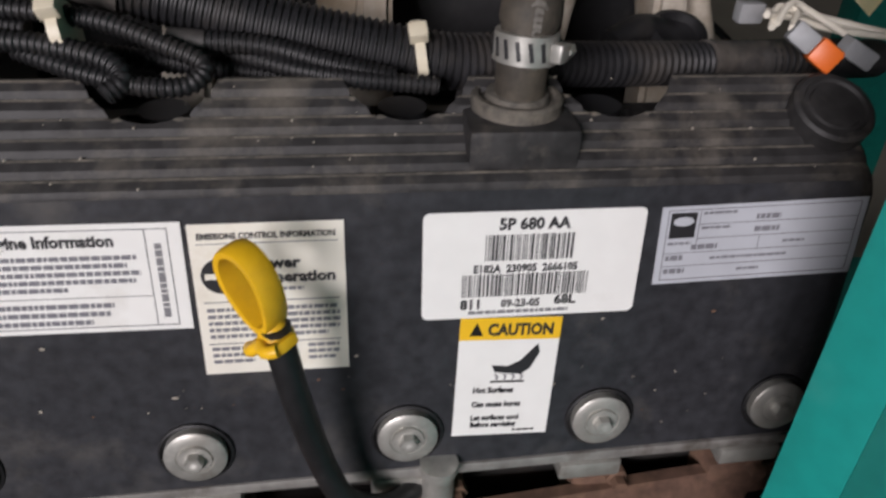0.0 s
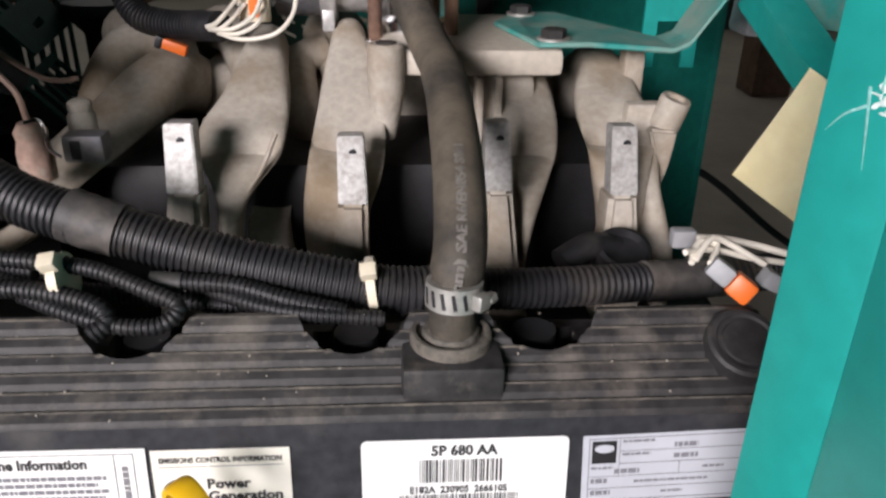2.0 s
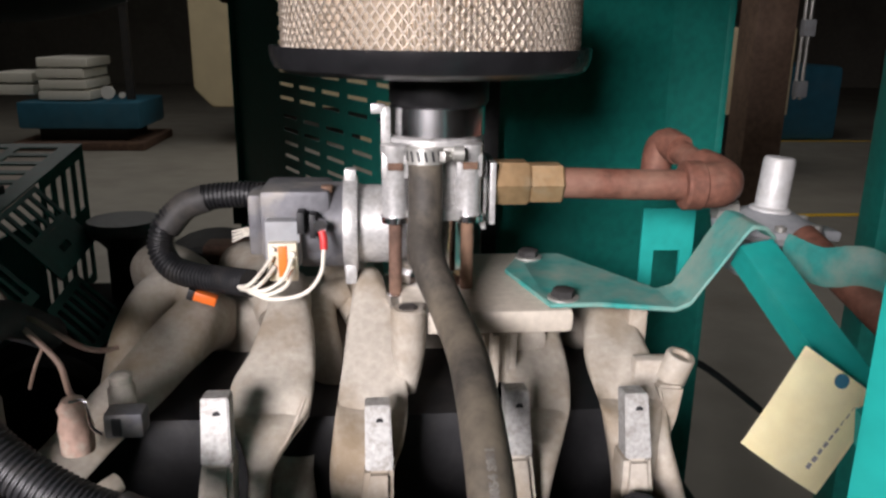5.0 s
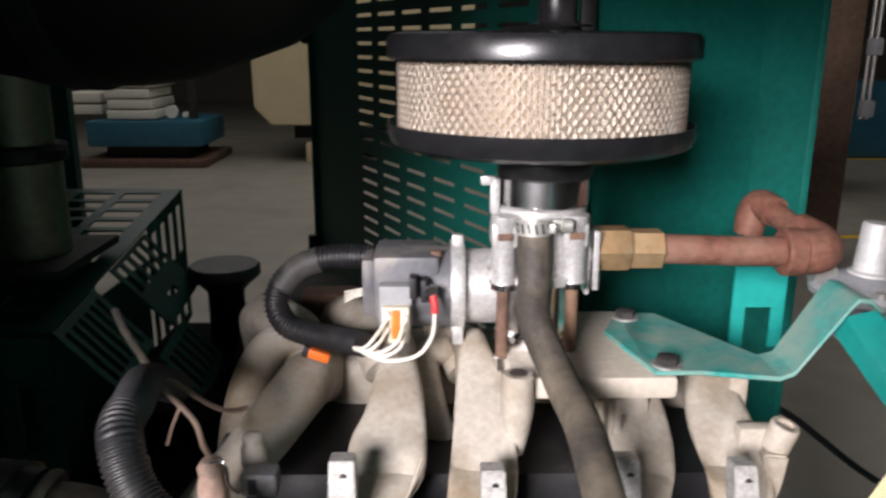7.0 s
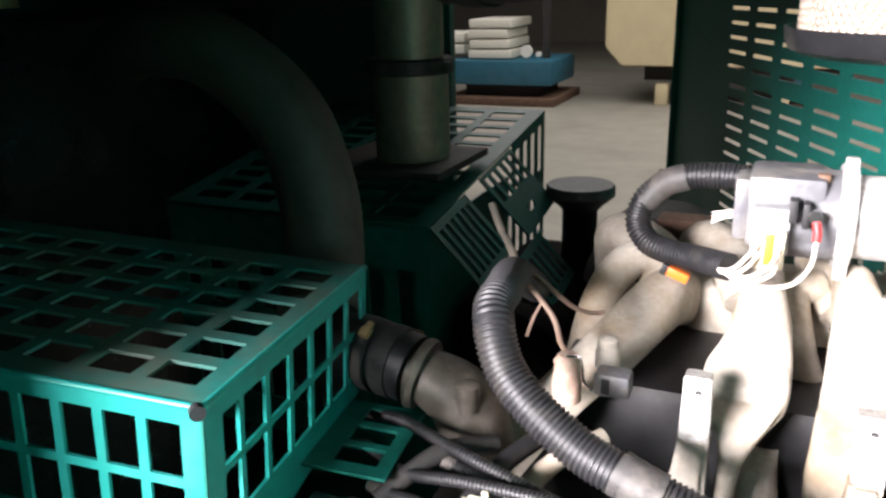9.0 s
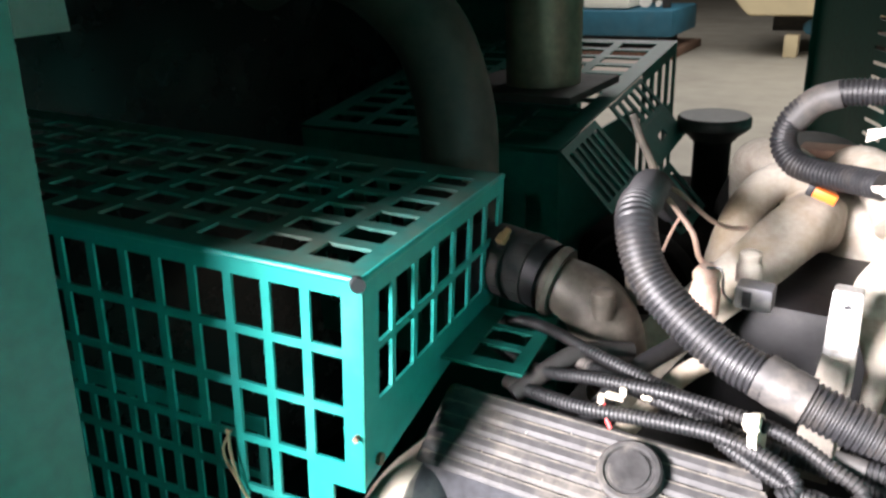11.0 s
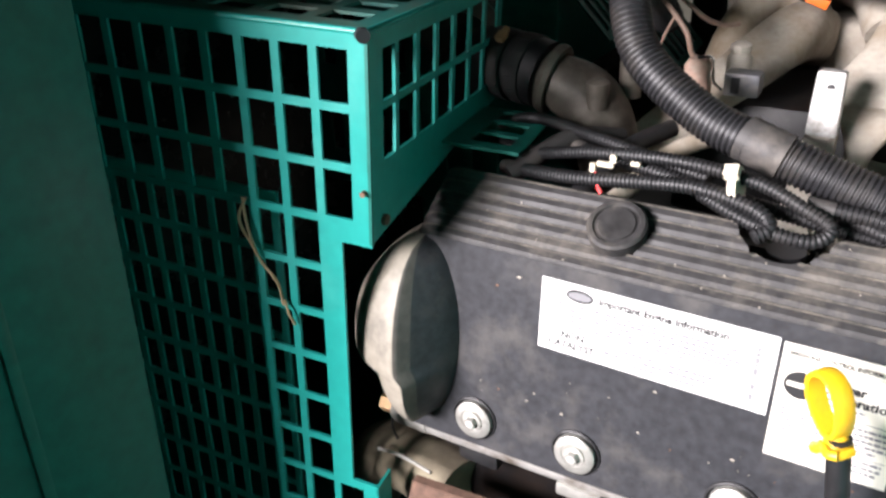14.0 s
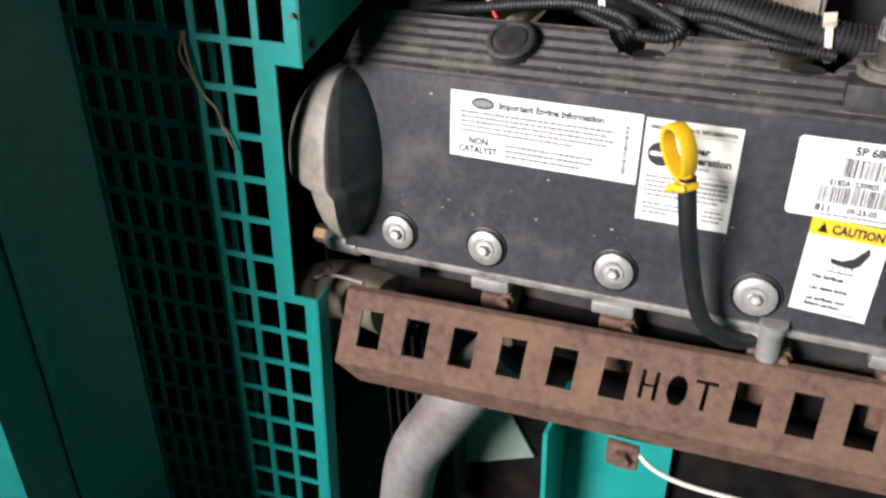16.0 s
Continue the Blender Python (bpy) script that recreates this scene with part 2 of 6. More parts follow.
def grid_plate(us, vs, holes, place, thick):
    """A sheet on the lines us and vs, without the cells named in holes, laid into the world by place(u, v, w)."""
    bm = bmesh.new()
    nu, nv = len(us) - 1, len(vs) - 1
    solid = [[(i, j) not in holes for j in range(nv)] for i in range(nu)]
    verts = {}

    def vert(i, j, w):
        key = (i, j, w)
        if key not in verts:
            verts[key] = bm.verts.new(place(us[i], vs[j], w * thick))
        return verts[key]

    for i in range(nu):
        for j in range(nv):
            if not solid[i][j]:
                continue
            for w in (0, 1):
                bm.faces.new((vert(i, j, w), vert(i + 1, j, w), vert(i + 1, j + 1, w), vert(i, j + 1, w)))
            for di, dj, a, b in ((-1, 0, (i, j), (i, j + 1)), (1, 0, (i + 1, j), (i + 1, j + 1)), (0, -1, (i, j), (i + 1, j)), (0, 1, (i, j + 1), (i + 1, j + 1))):
                p, q = i + di, j + dj
                if not (0 <= p < nu and 0 <= q < nv) or not solid[p][q]:
                    bm.faces.new((vert(*a, 0), vert(*b, 0), vert(*b, 1), vert(*a, 1)))
    return bm


# ---- hall ----
def hall_wall(name, x0, y0, z0, x1, y1, z1, material):
    return tagged(mesh_ob(name, box(x0, y0, z0, x1, y1, z1), material), "plain painted wall of a dim workshop hall", "wall", kind="structure")


tagged(mesh_ob("floor", box(-16, -8, -0.2, 16, 24, 0), CONCRETE), "smooth beige concrete workshop floor with faint stains", "floor", kind="structure")
hall_wall("wall_north", -16, 24, 0, 16, 24.2, 6, PLASTER)
hall_wall("wall_west", -16.2, -8, 0, -16, 24, 6, PLASTER)
hall_wall("wall_east", 16, -8, 0, 16.2, 24, 6, PLASTER)
hall_wall("wall_south_lintel", -16, -4.4, 4.6, 16, -4.2, 6, PLASTER)
hall_wall("wall_south_left", -16, -4.4, 0, -6, -4.2, 4.6, PLASTER)
# Unseen; reaches in to x -0.3 to keep sky fill off the engine.
hall_wall("wall_south_right", -0.3, -4.4, 0, 16, -4.2, 4.6, PLASTER)
tagged(mesh_ob("ceiling", box(-16, -8, 6, 16, 24, 6.2), PLASTER), "dark hall ceiling", "ceiling", kind="structure")
for y in (6.8, 11.9):
    tagged(mesh_ob("floor_line", box(3.6, y, 0.0, 15, y + 0.1, 0.004), CAUTION), "yellow painted line on the concrete floor", "floor marking", kind="structure")


# ---- valve cover ----
FACE = math.atan(0.105)


def face_y(z):
    return 0.0233 + (z - 1.28) * 0.105


def face_m(x, z, lift=0.0):
    """The frame of a flat thing on the cover's front: x along the engine, y up the slope, z outwards."""
    c, s = math.cos(FACE), math.sin(FACE)
    m = Matrix(((1, 0, 0, x), (0, s, -c, face_y(z)), (0, c, s, z), (0, 0, 0, 1)))
    return m @ Matrix.Translation((0, 0, lift))


def text_mesh(words, size, align="LEFT", width=1.0):
    cu = bpy.data.curves.new("lettering", "FONT")
    cu.body, cu.size, cu.align_x, cu.extrude, cu.resolution_u, cu.offset = words, size, align, 0.00012, 2, size * 0.04
    ob = bpy.data.objects.new("lettering", cu)
    scene.collection.objects.link(ob)
    me = bpy.data.meshes.new_from_object(ob.evaluated_get(bpy.context.evaluated_depsgraph_get()))
    bm = bmesh.new()
    bm.from_mesh(me)
    bpy.data.objects.remove(ob)
    bpy.data.curves.remove(cu)
    bpy.data.meshes.remove(me)
    bm.transform(Matrix.Diagonal((width, 1, 1, 1)))
    return bm


def flat(x0, y0, x1, y1, z=0.0, thick=0.0002):
    return box(x0, y0, z, x1, y1, z + thick)


def join(bms):
    out = bmesh.new()
    for b in bms:
        me = bpy.data.meshes.new("joined")
        b.to_mesh(me)
        b.free()
        out.from_mesh(me)
        bpy.data.meshes.remove(me)
    return out


def put(bm, m):
    bm.transform(m)
    return bm


def lines(x0, x1, y_top, count, pitch, thick, seed, z=0.0003):
    """Rows of small bars that stand for print too small to read."""
    rnd = random.Random(seed)
    out = []
    for k in range(count):
        y, x = y_top - k * pitch, x0
        stop = x1 - (rnd.random() * 0.35 * (x1 - x0) if k == count - 1 else rnd.random() * 0.05 * (x1 - x0))
        while x < stop:
            w = rnd.uniform(0.0012, 0.0045)
            out.append(flat(x, y - thick, min(x + w, stop), y, z))
            x += w + 0.0006
    return out


NOTCHES = (-0.1065, 0.0045, 0.102)
RIDGE_Y = (0.0373, 0.086)


def cover_top(x, y):
    """Height of the ridged shoulder of the cover."""
    if y <= RIDGE_Y[0]:
        return 1.28 + (y - 0.0233) / 0.105
    f = (y - RIDGE_Y[0]) / (RIDGE_Y[1] - RIDGE_Y[0])
    z = 1.413 + 0.032 * min(1, f) + (0.0 if f <= 1 else 0.0)
    if f < 1:
        u = f * 6.0 % 1.0
        z += 0.0034 * min(1, max(0, (0.5 - abs(u - 0.5)) * 5)) - 0.0016
    return z


valve_cover = thing("valve_cover", "dusty black plastic valve cover with ridged shoulder and stickers", "valve cover")
bm = bmesh.new()
ys = [face_y(1.413 - 0.0145 * (9 - k)) for k in range(10)] + [RIDGE_Y[0] + (RIDGE_Y[1] - RIDGE_Y[0]) * k / 54 for k in range(1, 55)] + [0.088, 0.094, 0.102, 0.112, 0.122, 0.13]
xs = [-0.346 + 0.568 * k / 250 for k in range(251)]
cover_grid = []
for x in xs:
    row = []
    end = min(1, min(x + 0.346, 0.222 - x) / 0.012)
    for y in ys:
        z, px, py = cover_top(x, y), x, y
        for xn in NOTCHES:
            d = math.hypot(x - xn, y - 0.0965)
            if d < 0.0322 and d > 0.0292:
                px, py = xn + (x - xn) * 0.031 / d, 0.0965 + (y - 0.0965) * 0.031 / d
                z = cover_top(px, py)
            elif d < 0.031:
                z -= 0.05
        if y > 0.093:
            z = min(z, 1.412)
        z -= 0.010 * (1 - math.sqrt(max(0, 1 - (1 - end) ** 2)))
        row.append(bm.verts.new((px, py + 0.003 * (1 - end), z)))
    row.append(bm.verts.new((x, 0.132, 1.36)))
    low = 1.2595 + 0.032 * x
    row.append(bm.verts.new((x, 0.132, low)))
    row.insert(0, bm.verts.new((x, face_y(low) - 0.002, low + 0.0005)))
    row.insert(0, bm.verts.new((x, 0.045, low)))
    cover_grid.append(row)
for a, b in zip(cover_grid, cover_grid[1:]):
    for k in range(len(a) - 1):
        bm.faces.new((a[k], a[k + 1], b[k + 1], b[k]))
bm.faces.new(cover_grid[0])
bm.faces.new(cover_grid[-1])
body = part("cover_body", bm, COVER, valve_cover, smooth=32)
body.data.materials.append(RIDGE)
CREST = paint("dust_on_ridge_crests", (0.085, 0.078, 0.066), 0.75, grain=200, vary=0.4, stain=(0.20, 0.175, 0.14), stain_amount=0.45, stain_size=45, bump=0.3)
body.data.materials.append(CREST)
for f in body.data.polygons:
    if f.center.y > RIDGE_Y[0]:
        u = (f.center.y - RIDGE_Y[0]) / (RIDGE_Y[1] - RIDGE_Y[0]) * 6.0 % 1.0
        f.material_index = 2 if f.center.y < RIDGE_Y[1] and 0.62 < u < 0.95 and f.center.z > 1.40 else 1

# Rounded cam housing at the radiator end of the cover.
bm = bmesh.new()
dome_rows = []
for i in range(45):
    zeta = -1 + 2 * i / 44
    z = 1.337 + 0.075 * zeta
    wide = math.sqrt(max(0.0, 1 - zeta * zeta))
    cut_in = min(1, max(0, (1.324 - z) / 0.008))
    left = -0.336 - 0.046 * wide * (1 - 0.36 * cut_in) - 0.003 * (1 - cut_in) * wide
    right = -0.336 + 0.031 * wide
    row = [bm.verts.new((left + 0.004, face_y(z) + 0.05, z)), bm.verts.new((left, face_y(z) + 0.012, z))]
    for j in range(33):
        s = j / 32
        if s < 0.66:
            rise = 0.35 * min(1, s / 0.05) + 0.65 * math.sqrt(max(0.0, 1 - ((0.66 - s) / 0.66) ** 2)) if s > 0 else 0.0
        else:
            q = (s - 0.66) / 0.34
            rise = (1 - q) ** 0.75 * (1 - 0.15 * q)
        row.append(bm.verts.new((left + (right - left) * s, face_y(z) + 0.002 - 0.050 * wide ** 0.8 * rise, z)))
    dome_rows.append(row)
for a, b in zip(dome_rows, dome_rows[1:]):
    for k in range(len(a) - 1):
        bm.faces.new((a[k], a[k + 1], b[k + 1], b[k])).material_index = 1 if k > 25 else 2 if k > 22 else 0
bmesh.ops.remove_doubles(bm, verts=bm.verts, dist=0.0002)
# Light and shade are in the materials: pale lit side, blend band, black flank.
housing = part("cam_housing", bm, paint("lit_grey_cover", (0.27, 0.245, 0.20), 0.5, grain=150, vary=0.15, stain=(0.10, 0.092, 0.08), stain_amount=0.42, stain_size=16, bump=0.12), valve_cover, "rounded cam housing, coloured pale on its lit side and black on its shaded flank", 60)
housing.data.materials.append(COVER)
housing.data.materials.append(paint("shade_blend_plastic", (0.085, 0.08, 0.07), 0.5, grain=150, vary=0.2, stain=(0.045, 0.043, 0.04), stain_amount=0.4, stain_size=30, bump=0.12))
part("end_wall", box(-0.356, 0.042, 1.262, -0.325, 0.13, 1.40, 0.006), COVER, valve_cover)

# Breather boss and plugs on the shoulder.
part("breather_boss", box(0.0285, 0.0455, 1.40, 0.0785, 0.094, 1.4365, 0.0035), RIDGE, valve_cover)
part("breather_ring", lathe([(0.0208, -0.012), (0.0208, 0.0022), (0.0196, 0.0034), (0.0178, 0.0034), (0.0170, 0.0012), (0.0150, 0.0012), (0.0140, 0.0045), (0.0118, 0.0052), (0.0, 0.0052)], (0.0537, 0.0715, 1.4395)), CREST, valve_cover)
for x in (-0.203, 0.2025):
    tilt = Matrix.Rotation(radians(30), 4, "X")
    plug = part("plug", lathe([(0.0195, -0.012), (0.0195, 0.003), (0.0180, 0.0045), (0.0155, 0.0045), (0.0145, 0.003), (0.0125, 0.003), (0.0120, 0.0042), (0.0, 0.0042)], (x, 0.0625, 1.4362), m=tilt), RIDGE, valve_cover)

for x, z in ((-0.2902, 1.2728), (-0.2084, 1.2750), (-0.1010, 1.2780), (0.0025, 1.2812), (0.1022, 1.2846), (0.1988, 1.2865)):
    m = face_m(x, z) @ Matrix.Scale(1.1, 4)
    well = part("bolt_well", lathe([(0.0165, 0.0002), (0.0165, 0.0016), (0.0155, 0.002), (0.0145, 0.0004)], (0, 0, 0), n=32), BLACK, valve_cover)
    well.data.transform(m)
    grommet = part("washer", lathe([(0.0137, 0.0), (0.0137, 0.0042), (0.013, 0.0048), (0.0085, 0.0052), (0.0082, 0.0046), (0.0074, 0.0046), (0.0072, 0.0058), (0.0, 0.0058)], (0, 0, 0), n=36), STEEL, valve_cover, "zinc washer")
    grommet.data.transform(m)
    head = part("bolt_head", lathe([(0.0044, 0.005), (0.0044, 0.0088), (0.0038, 0.0096), (0.0, 0.0096)], (0, 0, 0), n=6), STEEL, grommet)
    head.data.transform(m)

# Grit and flakes lying on the cover.
rnd = random.Random(12)
grit, flakes = bmesh.new(), bmesh.new()
for k in range(80):
    x = rnd.uniform(-0.29, 0.21)
    z = rnd.choice((rnd.uniform(1.265, 1.41), rnd.uniform(1.265, 1.32)))
    r = rnd.choice((0.0003, 0.0004, 0.0006, 0.0009))
    bmesh.ops.create_icosphere(grit if k % 6 else flakes, subdivisions=1, radius=r, matrix=face_m(x, z, 0.0002) @ Matrix.Diagonal((rnd.uniform(0.8, 2.2), 1, 0.5, 1)))
for k in range(60):
    x, y = rnd.uniform(-0.32, 0.21), rnd.uniform(0.039, 0.084)
    bmesh.ops.create_icosphere(grit, subdivisions=1, radius=rnd.choice((0.0003, 0.0005, 0.0007)), matrix=Matrix.Translation((x, y, cover_top(x, y) + 0.0003)))
o = part("grit", grit, paint("pale_grit", (0.32, 0.29, 0.24), 0.9, bump=0), valve_cover)
o["kind"] = "stuff"
o = part("rust_flakes", flakes, RUST, valve_cover, "small rusty flakes")
o["kind"] = "stuff"

# ---- stickers ----
def sticker(name, x0, z0, w, h, material, label, lean=0.0, corner=0.0, art=(1, 1)):
    """A sheet on the cover's front: its own frame starts at its lower left corner; art stretches its print."""
    m = face_m(x0, z0, 0.0008) @ Matrix.Rotation(radians(lean), 4, "Z")
    bm = bmesh.new()
    corners = []
    for cx, cy, a0 in ((w - corner, h - corner, 0), (corner, h - corner, 90), (corner, corner, 180), (w - corner, corner, 270)):
        for k in range(5 if corner else 1):
            a = radians(a0 + 22.5 * k)
            corners.append(bm.verts.new((cx + corner * math.cos(a), cy + corner * math.sin(a), 0)))
    f = bm.faces.new(corners)
    up = bmesh.ops.extrude_face_region(bm, geom=[f])
    bmesh.ops.translate(bm, verts=[v for v in up["geom"] if isinstance(v, bmesh.types.BMVert)], vec=(0, 0, 0.00025))
    ob = part(name, put(bm, m), material, valve_cover, label)
    return ob, m @ Matrix.Diagonal((*art, 1, 1))


def printed(name, bms, material, sheet, m, lift=0.0003):
    ob = part(name, put(join(bms), m @ Matrix.Translation((0, 0, lift))), material, sheet, smooth=None)
    return tagged(ob, kind="stuff" if len(bms) > 1 else "")


# Engine information sticker.
s, m = sticker("engine_sticker", -0.2425, 1.3512, 0.149, 0.0527, PAPER, "white engine information sticker", -0.3, 0, (1, 1.10))
art = [put(text_mesh("Important Engine Information", 0.0068), Matrix.Translation((0.040, 0.0385, 0)))]
fine = lines(0.009, 0.131, 0.0345, 5, 0.0034, 0.0019, 3, 0)
art += [put(text_mesh("NON", 0.0070), Matrix.Translation((0.016, 0.0105, 0))), put(text_mesh("CATALYST", 0.0068), Matrix.Translation((0.0075, 0.0042, 0)))]
fine += lines(0.047, 0.118, 0.0135, 3, 0.0038, 0.0021, 4, 0)
printed("lettering", art, INK, s, m)
printed("fine_print", fine, FINE_INK, s, m)
frame_bars = [flat(0.006, 0.0022, 0.143, 0.0026), flat(0.006, 0.0452, 0.143, 0.0456), flat(0.006, 0.0022, 0.0064, 0.0456), flat(0.134, 0.0022, 0.1344, 0.0456), flat(0.143, 0.0022, 0.1434, 0.0456), flat(0.006, 0.0160, 0.134, 0.0163)]
frame_bars += [put(b, Matrix.Translation((0.1375, 0.006, 0)) @ Matrix.Rotation(radians(90), 4, "Z")) for b in lines(0, 0.036, 0.0, 1, 0.003, 0.0028, 8, 0)]
printed("border", frame_bars, GREY_INK, s, m)


def oval(cx, cy, rx, ry, n=28):
    bm = bmesh.new()
    ring = [bm.verts.new((cx + rx * math.cos(2 * math.pi * k / n), cy + ry * math.sin(2 * math.pi * k / n), 0)) for k in range(n)]
    bm.faces.new(ring)
    up = bmesh.ops.extrude_face_region(bm, geom=bm.faces[:])
    bmesh.ops.translate(bm, verts=[v for v in up["geom"] if isinstance(v, bmesh.types.BMVert)], vec=(0, 0, 0.0002))
    return bm


printed("oval_badge", [oval(0.027, 0.0405, 0.0095, 0.0042)], INK, s, m)
printed("oval_line", [oval(0.027, 0.0405, 0.0080, 0.0026)], GREY_INK, s, m, 0.0005)

# Emissions sticker.
s, m = sticker("emissions_sticker", -0.0908, 1.3246, 0.0655, 0.0772, CREAM_LABEL, "cream emissions control sticker, partly behind the dipstick", 0.2, 0, (1.023, 1.095))
art = [put(text_mesh("EMISSIONS CONTROL INFORMATION", 0.0036, width=0.93), Matrix.Translation((0.0035, 0.0640, 0)))]
art += [put(text_mesh("Power", 0.0068, width=1.12), Matrix.Translation((0.0245, 0.0505, 0))), put(text_mesh("Generation", 0.0068, width=1.12), Matrix.Translation((0.0245, 0.0440, 0)))]
fine = lines(0.024, 0.050, 0.0415, 1, 0.003, 0.0014, 11, 0) + lines(0.004, 0.061, 0.0325, 5, 0.0032, 0.0016, 12, 0)
fine += lines(0.004, 0.030, 0.0135, 3, 0.0032, 0.0016, 13, 0) + lines(0.046, 0.060, 0.0135, 3, 0.0032, 0.0016, 14, 0)
rules = [flat(0.003, 0.0352, 0.061, 0.0356), flat(0.003, 0.0150, 0.061, 0.0154), flat(0.003, 0.0618, 0.061, 0.0621)]
printed("lettering", art, INK, s, m)
printed("fine_print", fine, FINE_INK, s, m)
printed("rule", rules, GREY_INK, s, m)
printed("round_badge", [oval(0.0125, 0.0475, 0.0092, 0.0082)], INK, s, m)
printed("badge_bar", [flat(0.005, 0.0462, 0.019, 0.0488)], CREAM_LABEL, s, m, 0.0006)

# Build sticker with two bar codes.
s, m = sticker("build_sticker", 0.0086, 1.3487, 0.1015, 0.0548, PAPER, "white rounded build sticker with two bar codes", 0.1, 0.003, (0.99, 1.044))
art = [put(text_mesh("5P 680 AA", 0.0074, "CENTER", 1.0), Matrix.Translation((0.0505, 0.0440, 0)))]
art += [put(text_mesh("E182A  230905  2666105", 0.0052, "CENTER", 0.92), Matrix.Translation((0.0480, 0.0232, 0)))]
art += [put(text_mesh("811", 0.0066, "LEFT", 1.05), Matrix.Translation((0.018, 0.0048, 0))), put(text_mesh("09-23-05", 0.0054, "LEFT", 0.95), Matrix.Translation((0.0375, 0.0052, 0))), put(text_mesh("68L", 0.0066, "LEFT", 1.05), Matrix.Translation((0.0630, 0.0058, 0)))]
printed("fine_print", lines(0.022, 0.073, 0.0036, 1, 0.003, 0.0016, 21, 0), GREY_INK, s, m)
printed("lettering", art, INK, s, m)
for x0, x1, y0, y1, seed in ((0.0285, 0.0700, 0.0290, 0.0415, 1), (0.0185, 0.0775, 0.0110, 0.0222, 2)):
    rnd, x, bars = random.Random(seed), x0, []
    while x < x1:
        w = rnd.choice((0.0004, 0.0004, 0.0008, 0.0011))
        bars.append(flat(x, y0, x + w, y1))
        x += w + rnd.choice((0.0004, 0.0005, 0.0009))
    printed("bar_code", bars, INK, s, m)

# Caution sticker.
s, m = sticker("caution_sticker", 0.0251, 1.2778, 0.0492, 0.0714, PAPER, "white and yellow hot surface caution sticker", -1.6, 0, (1.035, 1.252))
printed("yellow_band", [flat(0.0, 0.0470, 0.0475, 0.057)], CAUTION, s, m, 0.0003)
art = [put(text_mesh("CAUTION", 0.0072, width=0.95), Matrix.Translation((0.0130, 0.0493, 0)))]
tri = bmesh.new()
f = tri.faces.new([tri.verts.new(p) for p in ((0.0045, 0.0490, 0), (0.0110, 0.0490, 0), (0.00775, 0.0550, 0))])
bmesh.ops.solidify(tri, geom=[f], thickness=0.0002)
art += [tri, put(text_mesh("Hot Surfaces", 0.0038), Matrix.Translation((0.0085, 0.0218, 0))), put(text_mesh("Can cause burns", 0.0036), Matrix.Translation((0.0085, 0.0148, 0)))]
art += [put(text_mesh("Let surfaces cool", 0.0035), Matrix.Translation((0.0085, 0.0080, 0))), put(text_mesh("Before servicing", 0.0035), Matrix.Translation((0.0085, 0.0044, 0)))]
art += lines(0.030, 0.041, 0.0028, 1, 0.002, 0.0008, 31, 0)
art += [flat(0.0165, 0.0268, 0.0330, 0.0276)]
printed("lettering", art, INK, s, m, 0.0006)
sign = bmesh.new()
shape = [(0.0165, 0.0352), (0.0240, 0.0345), (0.0300, 0.0372), (0.0375, 0.0450), (0.0388, 0.0408), (0.0350, 0.0335), (0.0310, 0.0308), (0.0240, 0.0312), (0.0180, 0.0320)]
f = sign.faces.new([sign.verts.new((x, y, 0)) for x, y in shape])
bmesh.ops.triangulate(sign, faces=[f])
bmesh.ops.solidify(sign, geom=sign.faces[:], thickness=0.0002)
printed("warning_sign", [sign], INK, s, m, 0.0006)
printed("heat_waves", [tube([(0.019 + 0.004 * k, 0.0282, 0.0), (0.020 + 0.004 * k, 0.0294, 0.0), (0.0185 + 0.004 * k, 0.0306, 0.0)], 0.0004, 5, 0.001) for k in range(4)], GREY_INK, s, m, 0.0006)

# Registration plate sticker.
s, m = sticker("registration_sticker", 0.1180, 1.3628, 0.1000, 0.0402, SILVER, "silver serial plate sticker with ruled fields", 1.5, 0, (1.02, 1.072))
art = [flat(0.003, 0.0355, 0.095, 0.0359), flat(0.003, 0.0018, 0.095, 0.0022), flat(0.003, 0.0018, 0.0034, 0.0359), flat(0.0946, 0.0018, 0.095, 0.0359), flat(0.018, 0.0285, 0.095, 0.0288), flat(0.018, 0.0218, 0.095, 0.0221), flat(0.003, 0.0150, 0.095, 0.0153), flat(0.003, 0.0085, 0.095, 0.0088), flat(0.018, 0.0150, 0.0183, 0.0359), flat(0.048, 0.0150, 0.0483, 0.0218)]
for x, y, w, sd in ((0.0195, 0.0345, 0.018, 1), (0.045, 0.0322, 0.015, 2), (0.0195, 0.0275, 0.014, 3), (0.045, 0.0262, 0.014, 4), (0.0045, 0.0205, 0.012, 5), (0.016, 0.0190, 0.018, 6), (0.060, 0.0190, 0.012, 7), (0.0045, 0.0140, 0.010, 8), (0.026, 0.0125, 0.038, 9), (0.0045, 0.0075, 0.012, 10), (0.040, 0.0062, 0.012, 11)):
    art += lines(x, x + w, y, 1, 0.003, 0.0024 if sd % 2 == 0 else 0.0012, sd + 40, 0)
printed("ruled_field", art, FINE_INK, s, m)
printed("oval_badge", [flat(0.0045, 0.0225, 0.0165, 0.0345)], INK, s, m)
printed("oval_line", [oval(0.0105, 0.0305, 0.0048, 0.0022)], SILVER, s, m, 0.0006)

